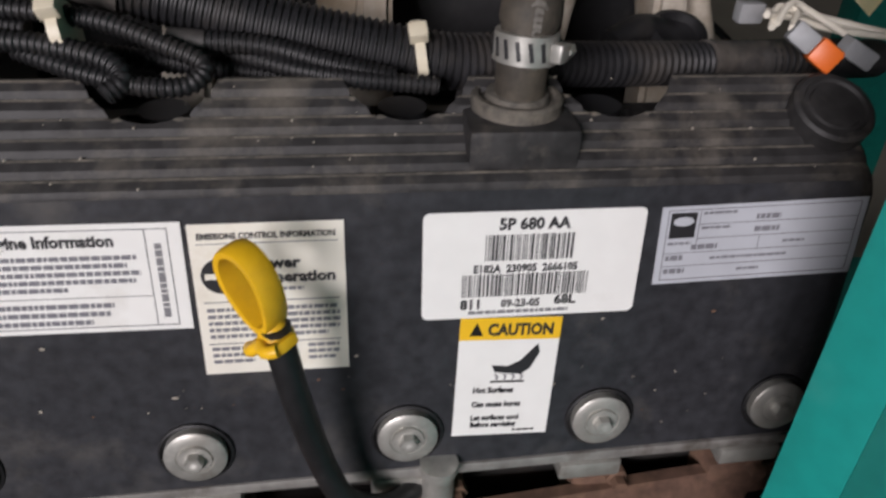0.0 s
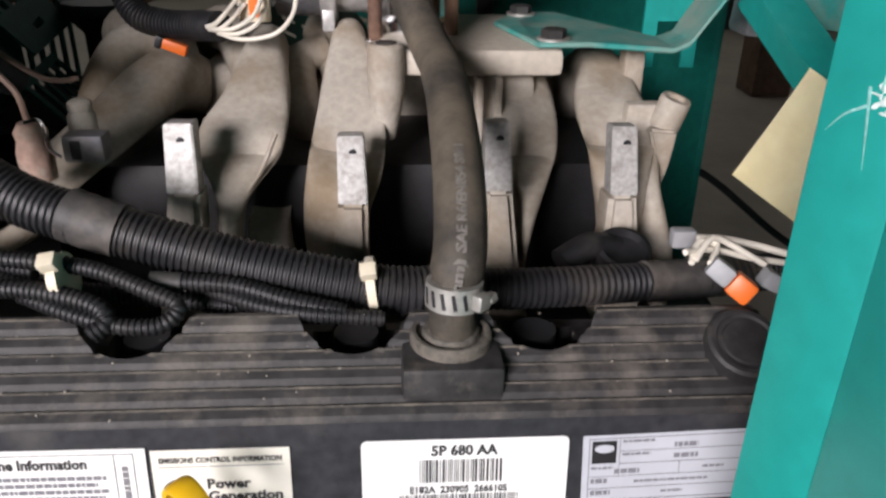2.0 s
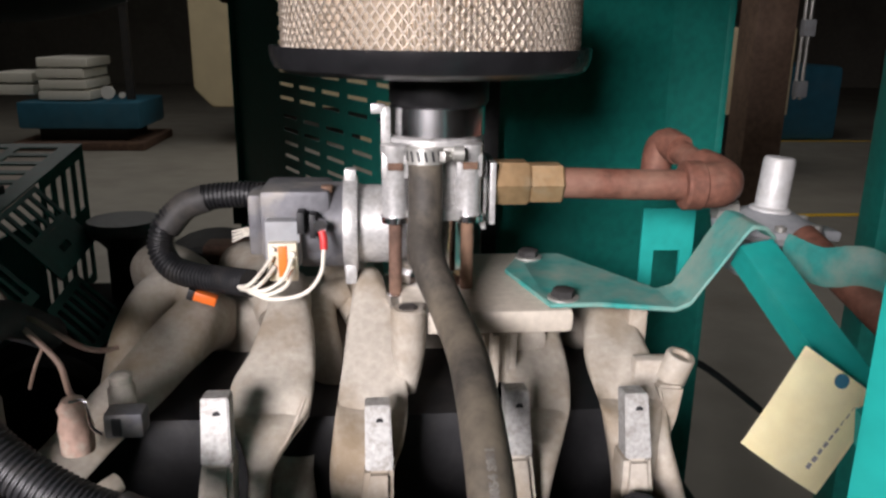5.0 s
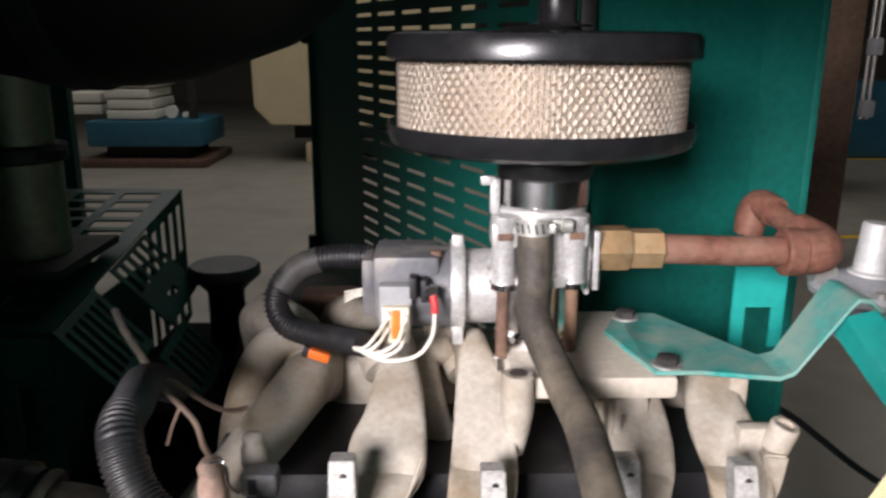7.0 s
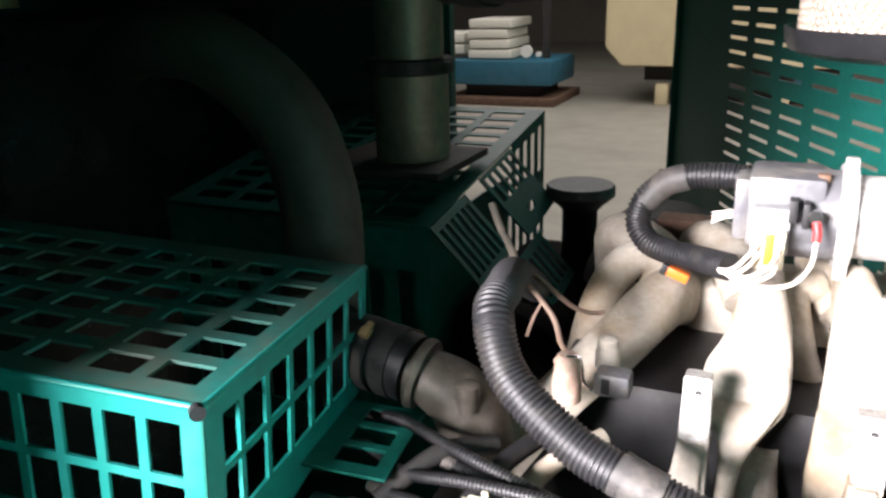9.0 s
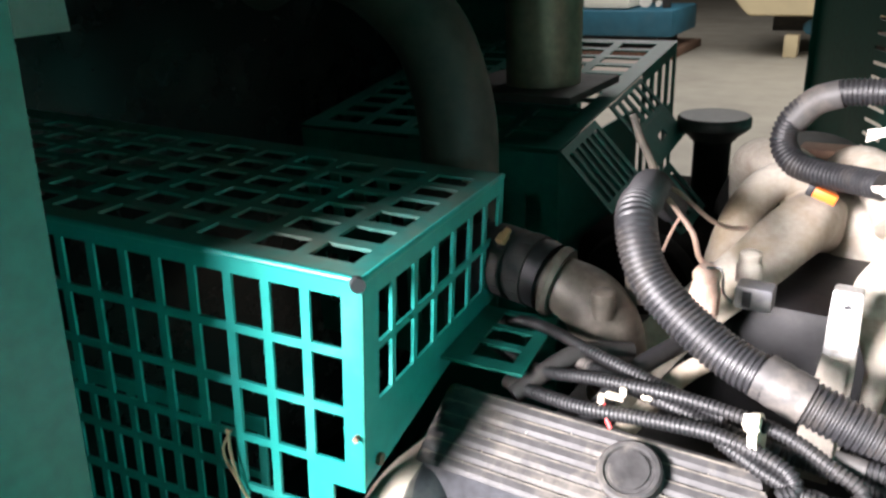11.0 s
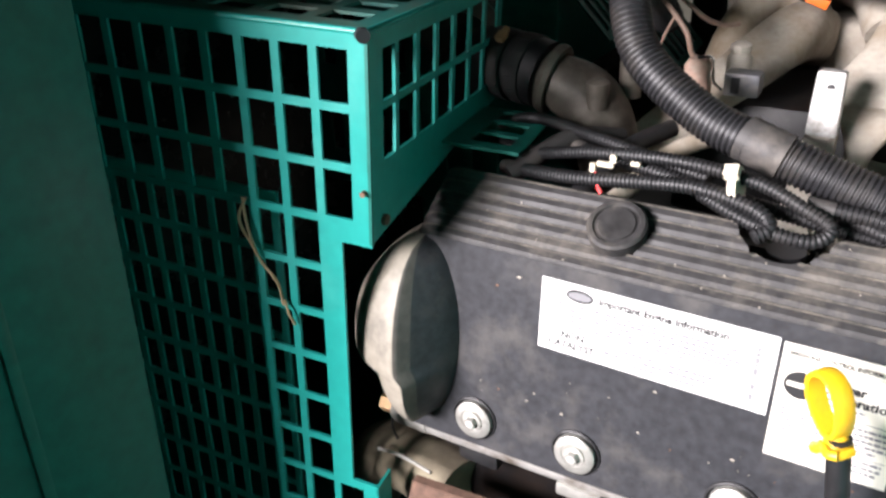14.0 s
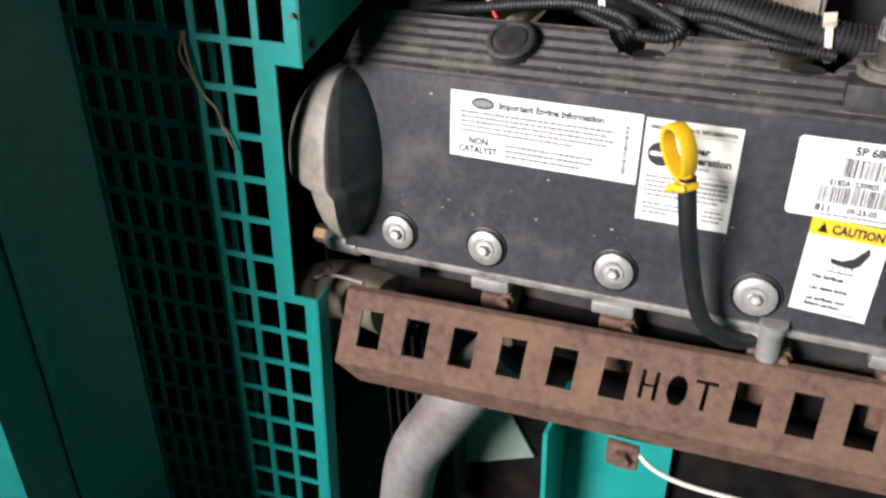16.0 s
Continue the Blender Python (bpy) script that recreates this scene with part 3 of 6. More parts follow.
# ---- dipstick ----
dipstick = thing("dipstick", "black dipstick tube with a bright yellow plastic pull ring", "dipstick")
part("tube", tube([(-0.0534, -0.012, 1.384), (-0.0475, -0.013, 1.345), (-0.0405, -0.008, 1.305), (-0.0315, -0.005, 1.273), (-0.0195, -0.001, 1.258), (0.0, 0.012, 1.246), (0.03, 0.05, 1.24)], 0.0062), BLACK, dipstick)
lean = Matrix.Translation((-0.0528, -0.012, 1.3770)) @ Matrix.Rotation(radians(-21), 4, "Y") @ Matrix.Rotation(radians(-14), 4, "X") @ Matrix.Rotation(radians(-42), 4, "Z") @ Matrix.Scale(0.84, 4)
ring = []
for k in range(40):
    a = 2 * math.pi * k / 40
    ring.append(Vector((0.0125 * math.sin(a) * (1 - 0.20 * math.cos(a)), 0, 0.028 - 0.0205 * math.cos(a))))
bm = bmesh.new()
loops = []
for k in range(40):
    p = ring[k]
    out = (p - Vector((0, 0, 0.028))).normalized()
    loops.append([bm.verts.new(p + out * dx + Vector((0, dy, 0))) for dx, dy in ((-0.0018, -0.0062), (0.0014, -0.0066), (0.0024, -0.004), (0.0024, 0.004), (0.0014, 0.0066), (-0.0018, 0.0062), (-0.0024, 0))])
for k in range(40):
    a, b = loops[k], loops[(k + 1) % 40]
    for j in range(7):
        bm.faces.new((a[j], a[(j + 1) % 7], b[(j + 1) % 7], b[j]))
part("pull_ring", put(bm, lean), YELLOW, dipstick, "yellow pull ring", 50)
part("grip", put(join([lathe([(0.0078, -0.003), (0.0088, 0.0), (0.0088, 0.003), (0.0062, 0.010)], (0, 0, 0), n=20), sweep(spline([(-0.011, -0.0085, 0.0005), (-0.006, -0.0115, 0.001), (0.0, -0.009, 0.003)], 0.002), 0.0032, 10), sweep(spline([(0.011, -0.0085, 0.0005), (0.006, -0.0115, 0.001), (0.0, -0.009, 0.003)], 0.002), 0.0032, 10), box(-0.0115, -0.0085, -0.003, 0.0115, 0.004, 0.003, 0.002)]), lean), YELLOW, dipstick, "yellow stopper")

# ---- breather hose ----
breather_hose = thing("breather_hose", "dusty black rubber breather hose rising from the valve cover", "hose")
HOSE_PATH = [(0.0542, 0.0700, 1.440), (0.0541, 0.0690, 1.4661), (0.0580, 0.080, 1.486), (0.0592, 0.1215, 1.513), (0.0575, 0.205, 1.5375), (0.0495, 0.2690, 1.5490), (0.0350, 0.312, 1.580), (0.0363, 0.3345, 1.607), (0.0367, 0.3434, 1.655)]
part("hose", sweep(spline(HOSE_PATH, 0.004), lambda k, f: 0.0135 if f > 0.09 else 0.0115, 20), HOSE, breather_hose)


def hose_clamp(parent, centre, ahead, radius, side, metal=STEEL, screw_metal=STEEL):
    turn = Vector(ahead).to_track_quat("Z", "Y").to_matrix().to_4x4()
    m = Matrix.Translation(centre) @ turn
    band = part("clamp_band", put(lathe([(radius - 0.0004, -0.0062), (radius + 0.0008, -0.0062), (radius + 0.0008, 0.0062), (radius - 0.0004, 0.0062)], (0, 0, 0), n=28), m), metal, parent, "slotted steel clamp band")
    for k in range(16):
        a = 2 * math.pi * k / 16
        part("slot", put(box(radius - 0.0002, -0.0009, -0.004, radius + 0.0011, 0.0009, 0.004), m @ Matrix.Rotation(a, 4, "Z") @ Matrix.Rotation(radians(12), 4, "X")), INK, band)
    screw = m @ Matrix.Rotation(radians(side), 4, "Z") @ Matrix.Translation((radius + 0.0045, 0, 0))
    part("clamp_screw", put(join([box(-0.004, -0.0045, -0.004, 0.0015, 0.0045, 0.004, 0.0012), lathe([(0.0032, 0.004), (0.0032, 0.009), (0.0, 0.009)], (-0.001, 0, 0), "y", 6)]), screw), screw_metal, parent)
hose_clamp(breather_hose, (0.0545, 0.0685, 1.466), (0.05, 0.1, 1), 0.0132, 165, STEEL, STEEL)
hose_clamp(breather_hose, (0.036, 0.342, 1.650), (0.0, 0.05, 1), 0.0138, 150)
words = text_mesh("mm) SAE R6/EN854 S801", 0.0070)
route = spline(HOSE_PATH, 0.002)
for v in words.verts:
    k = min(len(route) - 2, 14 + int(v.co.x / 0.002))
    along = (route[k + 1] - route[k - 1]).normalized()
    west = (Vector((-1, 0, 0)) + along * along.x).normalized()
    out = west.cross(along)
    if out.y > 0:
        out = -out
    a = (v.co.y - 0.002) / 0.0136
    v.co = route[k] + along * (v.co.x - 0.002 * (k - 14)) + (out * math.cos(a) + west * math.sin(a)) * (0.0137 + v.co.z)
part("hose_print", words, paint("worn_white_print", (0.14, 0.13, 0.115), 0.7, grain=300, vary=0.3, stain=(0.07, 0.06, 0.05), stain_amount=0.45, stain_size=120, bump=0), breather_hose, "worn white lettering", None)

# ---- wiring looms along the cover ----
loom = thing("wiring_loom", "thick grey-black corrugated wiring loom lying along the valve cover", "wiring loom")
LOOM_PATH = [(-0.2693, 0.356, 1.503), (-0.2627, 0.2764, 1.545), (-0.2473, 0.2083, 1.5603), (-0.2416, 0.1694, 1.5558), (-0.2216, 0.147, 1.5232), (-0.175, 0.133, 1.493), (-0.1304, 0.124, 1.4795), (-0.0662, 0.118, 1.4612), (-0.0053, 0.115, 1.4475), (0.03, 0.116, 1.441), (0.055, 0.12, 1.440)]
part("sleeve", corrugated(LOOM_PATH, 0.0142, 0.0037, 0.09), LOOM, loom)
part("tape_wrap", sweep(spline([(-0.146, 0.1272, 1.4843), (-0.1304, 0.124, 1.4795), (-0.119, 0.1230, 1.4760)], 0.003), lambda k, f: 0.0148 + 0.0003 * math.sin(k * 2.1), 18), TAPE, loom, "black tape wrap")
loom = thing("wiring_loom", "corrugated black loom running on towards the flywheel end", "wiring loom")
part("sleeve", corrugated([(0.055, 0.12, 1.440), (0.0972, 0.1285, 1.4345), (0.1467, 0.1369, 1.4315), (0.2042, 0.1541, 1.4252), (0.2525, 0.164, 1.4232), (0.32, 0.2, 1.41)], 0.0122), LOOM, loom)
part("tape_wrap", sweep(spline([(0.176, 0.1453, 1.4286), (0.2042, 0.1541, 1.4252), (0.2525, 0.164, 1.4232)], 0.003), lambda k, f: 0.0127 + 0.0003 * math.sin(k * 2.1), 18), TAPE, loom, "black tape wrap")
SMALL = [
    [(-0.34, 0.150, 1.445), (-0.291, 0.121, 1.452), (-0.24, 0.108, 1.465), (-0.18, 0.100, 1.472), (-0.13, 0.0965, 1.468), (-0.10, 0.088, 1.460), (-0.083, 0.084, 1.452), (-0.090, 0.076, 1.446), (-0.11, 0.074, 1.447), (-0.135, 0.079, 1.452), (-0.16, 0.088, 1.458)],
    [(-0.31, 0.11, 1.442), (-0.25, 0.094, 1.450), (-0.20, 0.089, 1.458), (-0.16, 0.086, 1.462), (-0.125, 0.080, 1.457), (-0.115, 0.074, 1.450), (-0.122, 0.068, 1.445)],
    [(-0.09, 0.115, 1.452), (-0.05, 0.095, 1.447), (-0.02, 0.088, 1.444), (0.02, 0.088, 1.44)],
    [(-0.10, 0.10, 1.458), (-0.06, 0.100, 1.455), (-0.03, 0.094, 1.449), (0.0, 0.090, 1.443)],
    [(-0.36, 0.20, 1.44), (-0.31, 0.165, 1.462), (-0.25, 0.135, 1.466), (-0.16, 0.108, 1.460)],
    [(-0.27, 0.14, 1.455), (-0.21, 0.115, 1.458), (-0.15, 0.105, 1.452), (-0.09, 0.105, 1.444), (-0.03, 0.105, 1.435)],
]
for k, pts in enumerate(SMALL):
    wire_loom = thing("small_loom", "thin black corrugated wire sleeve beside the cover", "wiring loom", "thin looms on the cover")
    part("sleeve", corrugated(pts, 0.0052 if k % 2 else 0.0046, 0.003, 0.16, 10), BLACK, wire_loom)
    part("tape_end", sweep(spline(pts[:2], 0.004)[:5], 0.0054, 10), TAPE, wire_loom)


def cable_tie(x, y, z, r, lean, head_up):
    tie = thing("cable_tie", "ivory nylon cable tie round the loom", "cable tie", "cable ties")
    m = Matrix.Translation((x, y, z)) @ Matrix.Rotation(radians(lean), 4, "Y")
    part("band", put(lathe([(r, -0.0024), (r + 0.0012, -0.0024), (r + 0.0012, 0.0024), (r, 0.0024)], (0, 0, 0), "x", 28), m), NYLON, tie)
    part("head", put(box(-0.0044, -0.004, -0.0035, 0.0044, 0.004, 0.0035, 0.0008), m @ Matrix.Rotation(radians(head_up), 4, "X") @ Matrix.Translation((0, 0, r + 0.003))), NYLON, tie)


cable_tie(0.014, 0.1155, 1.4440, 0.0160, -8, 35)
cable_tie(-0.140, 0.094, 1.463, 0.0125, -10, 30)
clip = thing("wire_clip", "broken white wire clip with a short red lead", "wire clip")
part("clip_body", join([box(-0.232, 0.095, 1.461, -0.220, 0.099, 1.4645, 0.001), box(-0.236, 0.093, 1.455, -0.232, 0.097, 1.463, 0.001), box(-0.223, 0.096, 1.4645, -0.2185, 0.099, 1.470, 0.001), box(-0.211, 0.102, 1.462, -0.204, 0.107, 1.466, 0.0015)]), NYLON, clip)
part("red_lead", tube([(-0.232, 0.094, 1.457), (-0.229, 0.089, 1.452), (-0.224, 0.086, 1.446)], 0.0015, 8), RED, clip)

# ---- connectors at the flywheel end ----
plug = thing("wire_connector", "grey wire connector with an orange end on white leads", "connector")
m = Matrix.Translation((0.205, 0.098, 1.456)) @ Matrix.Rotation(radians(35), 4, "Y") @ Matrix.Rotation(radians(-25), 4, "Z")
part("housing", put(box(-0.012, -0.0055, -0.0055, 0.002, 0.0055, 0.0055, 0.002), m), GREY_PLASTIC, plug)
front = part("orange_cap", put(box(0.002, -0.0064, -0.0064, 0.0155, 0.0064, 0.0064, 0.002), m), ORANGE, plug, "orange end cap")
for dy in (-0.002, 0.002):
    part("socket", put(box(0.0155, dy - 0.0007, -0.0007, 0.0162, dy + 0.0007, 0.0007), m), INK, front)
lead = thing("white_lead", "pair of ivory leads with grey crimp ends", "wire")
part("wire", tube([(0.202, 0.15, 1.4555), (0.225, 0.145, 1.456), (0.26, 0.13, 1.452), (0.31, 0.10, 1.447)], 0.0022, 8), WIRE, lead)
part("wire", tube([(0.182, 0.105, 1.468), (0.205, 0.12, 1.462), (0.235, 0.12, 1.455), (0.30, 0.11, 1.451)], 0.0018, 8), WIRE, lead)
part("wire", tube([(0.186, 0.104, 1.462), (0.194, 0.118, 1.468), (0.205, 0.118, 1.466), (0.196, 0.103, 1.462)], 0.0018, 8), WIRE, lead)
part("wire", tube([(0.188, 0.104, 1.464), (0.200, 0.116, 1.471), (0.212, 0.12, 1.466), (0.232, 0.112, 1.456)], 0.0018, 8), WIRE, lead)
part("crimp", box(0.191, 0.146, 1.450, 0.205, 0.155, 1.461, 0.0015), GREY_PLASTIC, lead)
part("crimp", put(box(-0.010, -0.0045, -0.005, 0.010, 0.0045, 0.005, 0.0015), Matrix.Translation((0.236, 0.104, 1.449)) @ Matrix.Rotation(radians(28), 4, "Y")), GREY_PLASTIC, lead)

# ---- intake manifold ----
def prism_fin(outline, y0, y1):
    """A flat cast rib: an outline in x and z, from y0 to y1."""
    bm = bmesh.new()
    rows = [[bm.verts.new((x, y, z)) for x, z in outline] for y in (y0, y1)]
    bm.faces.new(rows[0])
    bm.faces.new(rows[1])
    for k in range(len(outline)):
        j = (k + 1) % len(outline)
        bm.faces.new((rows[0][k], rows[0][j], rows[1][j], rows[1][k]))
    bmesh.ops.recalc_face_normals(bm, faces=bm.faces[:])
    bmesh.ops.bevel(bm, geom=bm.edges[:], offset=0.002, segments=2, affect="EDGES")
    return bm


intake = thing("intake_manifold", "dusty cast aluminium intake manifold with curved runners", "intake manifold")
intake.location = (0.0, 0.0, 0.010)


def runner(points, radii, flat_by=0.85, label=""):
    path = spline(points, 0.008)
    bm = sweep(path, lambda k, f: radii[0] + (radii[1] - radii[0]) * min(1, f * 2) if f < 0.5 else radii[1] + (radii[2] - radii[1]) * (f - 0.5) * 2, 20, flat_by)
    return part("runner", bm, ALU, intake, label, 60)


def shaped(name, sections, n=22, power=2.6):
    """A cast limb lofted through cross-sections: centre, half width along x, half depth, and the tilt of the section in degrees."""
    bm = bmesh.new()
    rings = []
    dense = []
    for k in range(len(sections) - 1):
        p = [sections[max(0, min(len(sections) - 1, k + d))] for d in (-1, 0, 1, 2)]
        for q in range(6):
            t = q / 6
            dense.append([0.5 * (2 * b + (c - a) * t + (2 * a - 5 * b + 4 * c - d) * t * t + (3 * b - a - 3 * c + d) * t ** 3) for a, b, c, d in zip(*p)])
    dense.append(list(sections[-1]))
    for x, y, z, hw, hd, tilt in dense:
        c, s = math.cos(radians(tilt)), math.sin(radians(tilt))
        ring = []
        for j in range(n):
            a = 2 * math.pi * j / n
            ca, sa = math.cos(a), math.sin(a)
            u = hw * math.copysign(abs(ca) ** (2 / power), ca)
            v = hd * math.copysign(abs(sa) ** (2 / power), sa)
            ring.append(bm.verts.new((x + u, y + v * c, z + v * s)))
        rings.append(ring)
    for a, b in zip(rings, rings[1:]):
        for j in range(n):
            bm.faces.new((a[j], a[(j + 1) % n], b[(j + 1) % n], b[j]))
    bm.faces.new(rings[0])
    bm.faces.new(rings[-1])
    return part(name, bm, ALU, intake, "", 60)


# Near bank, from the radiator end: each limb leaves the plenum, rolls over and comes down to the head.
shaped("runner", [(-0.150, 0.46, 1.455, 0.022, 0.030, 90), (-0.158, 0.41, 1.478, 0.023, 0.026, 80), (-0.170, 0.365, 1.478, 0.024, 0.024, 60), (-0.190, 0.32, 1.462, 0.024, 0.021, 45), (-0.214, 0.275, 1.444, 0.022, 0.018, 40), (-0.24, 0.23, 1.42, 0.022, 0.017, 35), (-0.262, 0.20, 1.39, 0.022, 0.017, 30)])
shaped("runner", [(-0.085, 0.47, 1.455, 0.018, 0.032, 90), (-0.080, 0.42, 1.492, 0.018, 0.030, 80), (-0.0778, 0.375, 1.494, 0.0186, 0.028, 70), (-0.0769, 0.345, 1.486, 0.023, 0.026, 60), (-0.0782, 0.315, 1.478, 0.0268, 0.022, 50), (-0.0822, 0.292, 1.470, 0.0312, 0.018, 42), (-0.0829, 0.270, 1.462, 0.0300, 0.016, 35), (-0.0835, 0.258, 1.449, 0.0195, 0.016, 20), (-0.0855, 0.249, 1.434, 0.0105, 0.018, 10), (-0.0876, 0.242, 1.414, 0.0075, 0.020, 4), (-0.0885, 0.238, 1.385, 0.0068, 0.020, 0), (-0.0885, 0.235, 1.345, 0.0068, 0.020, 0)])
shaped("runner", [(-0.012, 0.45, 1.470, 0.016, 0.032, 90), (-0.010, 0.40, 1.500, 0.015, 0.030, 80), (-0.0085, 0.365, 1.506, 0.0155, 0.027, 70), (-0.0040, 0.33, 1.492, 0.0235, 0.025, 58), (-0.0050, 0.295, 1.476, 0.0252, 0.022, 46), (-0.0069, 0.268, 1.460, 0.0266, 0.018, 32), (-0.0095, 0.254, 1.445, 0.0262, 0.016, 18), (-0.0141, 0.246, 1.425, 0.0235, 0.016, 8), (-0.0140, 0.240, 1.400, 0.0224, 0.016, 2), (-0.0105, 0.236, 1.340, 0.0190, 0.016, 0)])
shaped("runner", [(0.115, 0.42, 1.455, 0.020, 0.030, 90), (0.127, 0.37, 1.483, 0.019, 0.027, 75), (0.1291, 0.345, 1.484, 0.0200, 0.025, 65), (0.1268, 0.32, 1.478, 0.0235, 0.023, 55), (0.1242, 0.297, 1.470, 0.0250, 0.020, 45), (0.1196, 0.275, 1.461, 0.0246, 0.017, 35), (0.1222, 0.260, 1.449, 0.0150, 0.017, 20), (0.1208, 0.251, 1.435, 0.0100, 0.018, 10), (0.1170, 0.244, 1.412, 0.0066, 0.019, 4), (0.1142, 0.240, 1.385, 0.0052, 0.019, 0), (0.1160, 0.236, 1.345, 0.0075, 0.019, 0)])
shaped("runner", [(0.188, 0.44, 1.460, 0.017, 0.030, 90), (0.192, 0.385, 1.485, 0.019, 0.028, 78), (0.1928, 0.345, 1.490, 0.0214, 0.025, 65), (0.1905, 0.312, 1.482, 0.0265, 0.022, 52), (0.1901, 0.283, 1.474, 0.0272, 0.019, 40), (0.1884, 0.263, 1.463, 0.0236, 0.016, 26), (0.1878, 0.252, 1.444, 0.0205, 0.015, 12), (0.1878, 0.246, 1.421, 0.0165, 0.015, 5), (0.1866, 0.240, 1.395, 0.0135, 0.015, 0), (0.1850, 0.236, 1.345, 0.0120, 0.015, 0)])
shaped("runner", [(0.2050, 0.285, 1.470, 0.0070, 0.016, 40), (0.2085, 0.268, 1.462, 0.0075, 0.017, 26), (0.2092, 0.256, 1.441, 0.0080, 0.018, 12), (0.2130, 0.249, 1.417, 0.0103, 0.018, 5), (0.2162, 0.243, 1.392, 0.0123, 0.018, 0), (0.2175, 0.238, 1.345, 0.0105, 0.018, 0)])
# Lower limbs of the far bank, seen in the gaps.
shaped("lower_limb", [(-0.055, 0.37, 1.430, 0.013, 0.018, 60), (-0.064, 0.32, 1.418, 0.013, 0.016, 40), (-0.0695, 0.29, 1.395, 0.016, 0.016, 25), (-0.0640, 0.27, 1.350, 0.018, 0.016, 5)])
for x, dx in ((-0.19, -0.035), (-0.118, -0.02), (-0.04, 0.015)):
    runner([(x + 0.03, 0.42, 1.48), (x + 0.01, 0.46, 1.503), (x + dx, 0.52, 1.50), (x + 1.5 * dx, 0.58, 1.45), (x + 1.6 * dx, 0.62, 1.38)], (0.024, 0.026, 0.022))
runner([(-0.165, 0.44, 1.50), (-0.195, 0.43, 1.505), (-0.215, 0.41, 1.48), (-0.228, 0.39, 1.43), (-0.235, 0.38, 1.37)], (0.020, 0.021, 0.018))
runner([(-0.03, 0.43, 1.50), (-0.055, 0.42, 1.49), (-0.05, 0.38, 1.46), (-0.035, 0.36, 1.42)], (0.016, 0.018, 0.018))
part("plenum", box(-0.15, 0.425, 1.40, 0.20, 0.53, 1.487, 0.025, seg=3), ALU, intake)
part("mounting_flange", box(0.016, 0.299, 1.5065, 0.151, 0.46, 1.5265, 0.006), paint("cream_cast_flange", (0.52, 0.47, 0.39), 0.6, 0.1, grain=150, vary=0.1, stain=(0.36, 0.30, 0.22), stain_amount=0.35, stain_size=16, bump=0.2), intake, "cream cast mounting flange")
part("neck", box(0.066, 0.315, 1.455, 0.135, 0.45, 1.506, 0.010), ALU, intake)
for x in (0.078, 0.090, 0.104):
    part("rib", box(x - 0.003, 0.300, 1.44, x + 0.003, 0.34, 1.506, 0.002), ALU, intake)
part("bolt_post", lathe([(0.006, -0.068), (0.0105, -0.048), (0.0135, -0.030), (0.0135, 0.0), (0.0115, 0.002), (0.0075, 0.002), (0.0072, -0.002), (0.0, -0.002)], (0.0215, 0.298, 1.529), n=20), ALU, intake)
part("bolt_head", lathe([(0.0075, 0.0), (0.0075, 0.005), (0.0, 0.006)], (0.0215, 0.298, 1.527), n=6), ENGINE, intake)
boss = part("sensor_boss", put(lathe([(0.0115, -0.012), (0.0115, 0.008), (0.0105, 0.010), (0.0075, 0.010), (0.0065, 0.007), (0.0, 0.007)], (0, 0, 0), n=20), Matrix.Translation((0.2265, 0.276, 1.488)) @ Matrix.Rotation(radians(14), 4, "Y") @ Matrix.Rotation(radians(10), 4, "X")), ALU, intake)
part("boss_web", box(0.195, 0.278, 1.455, 0.232, 0.292, 1.492, 0.004), ALU, intake)
part("cast_lug", box(0.205, 0.33, 1.47, 0.221, 0.35, 1.522, 0.003), ALU, intake)
part("gusset", prism_fin([(0.208, 1.478), (0.229, 1.476), (0.226, 1.45), (0.2215, 1.432)], 0.262, 0.274), ALU, intake)

for x, w, xb, dy, dz in ((-0.1125, 0.0185, -0.118, -0.001, -0.001), (-0.0025, 0.0175, -0.009, 0.000, -0.010), (0.0945, 0.0165, 0.0965, -0.003, 0.000), (0.1775, 0.0165, 0.176, -0.010, -0.001)):
    # Each runner's machined pad with its tapped hole, on a tapered web.
    bm = bmesh.new()
    corners = [(x - w / 2, 0.2315, 1.4935), (x + w / 2, 0.2315, 1.4935), (x + w / 2 + 0.002, 0.219, 1.450), (x - w / 2, 0.219, 1.450)]
    corners = [(a, b + dy, c + dz) for a, b, c in corners]
    front = [bm.verts.new(c) for c in corners]
    back = [bm.verts.new((c[0], c[1] + 0.018, c[2] - 0.002)) for c in corners]
    bm.faces.new(front)
    bm.faces.new(back)
    for k in range(4):
        bm.faces.new((front[k], front[(k + 1) % 4], back[(k + 1) % 4], back[k]))
    bmesh.ops.bevel(bm, geom=bm.edges[:], offset=0.0009, segments=2, affect="EDGES")
    pad = part("machined_pad", bm, PAD, intake, "bright machined pad")
    part("tapped_hole", lathe([(0.0026, 0.0), (0.0026, 0.0006)], (x + 0.0015, 0.2283 + dy, 1.483 + dz), "y", 14), INK, pad)
    bm = bmesh.new()
    low = [(x - w / 2, 0.2195, 1.4505), (x + w / 2 + 0.002, 0.2195, 1.4505), (xb + 0.017, 0.195, 1.36), (xb - 0.015, 0.195, 1.36)]
    low = [(a, b + dy, c + dz) for a, b, c in low]
    front = [bm.verts.new(c) for c in low]
    back = [bm.verts.new((c[0], c[1] + 0.03, c[2])) for c in low]
    bm.faces.new(front)
    bm.faces.new(back)
    for k in range(4):
        bm.faces.new((front[k], front[(k + 1) % 4], back[(k + 1) % 4], back[k]))
    bmesh.ops.bevel(bm, geom=bm.edges[:], offset=0.004, segments=2, affect="EDGES")
    part("web", bm, ALU, intake)

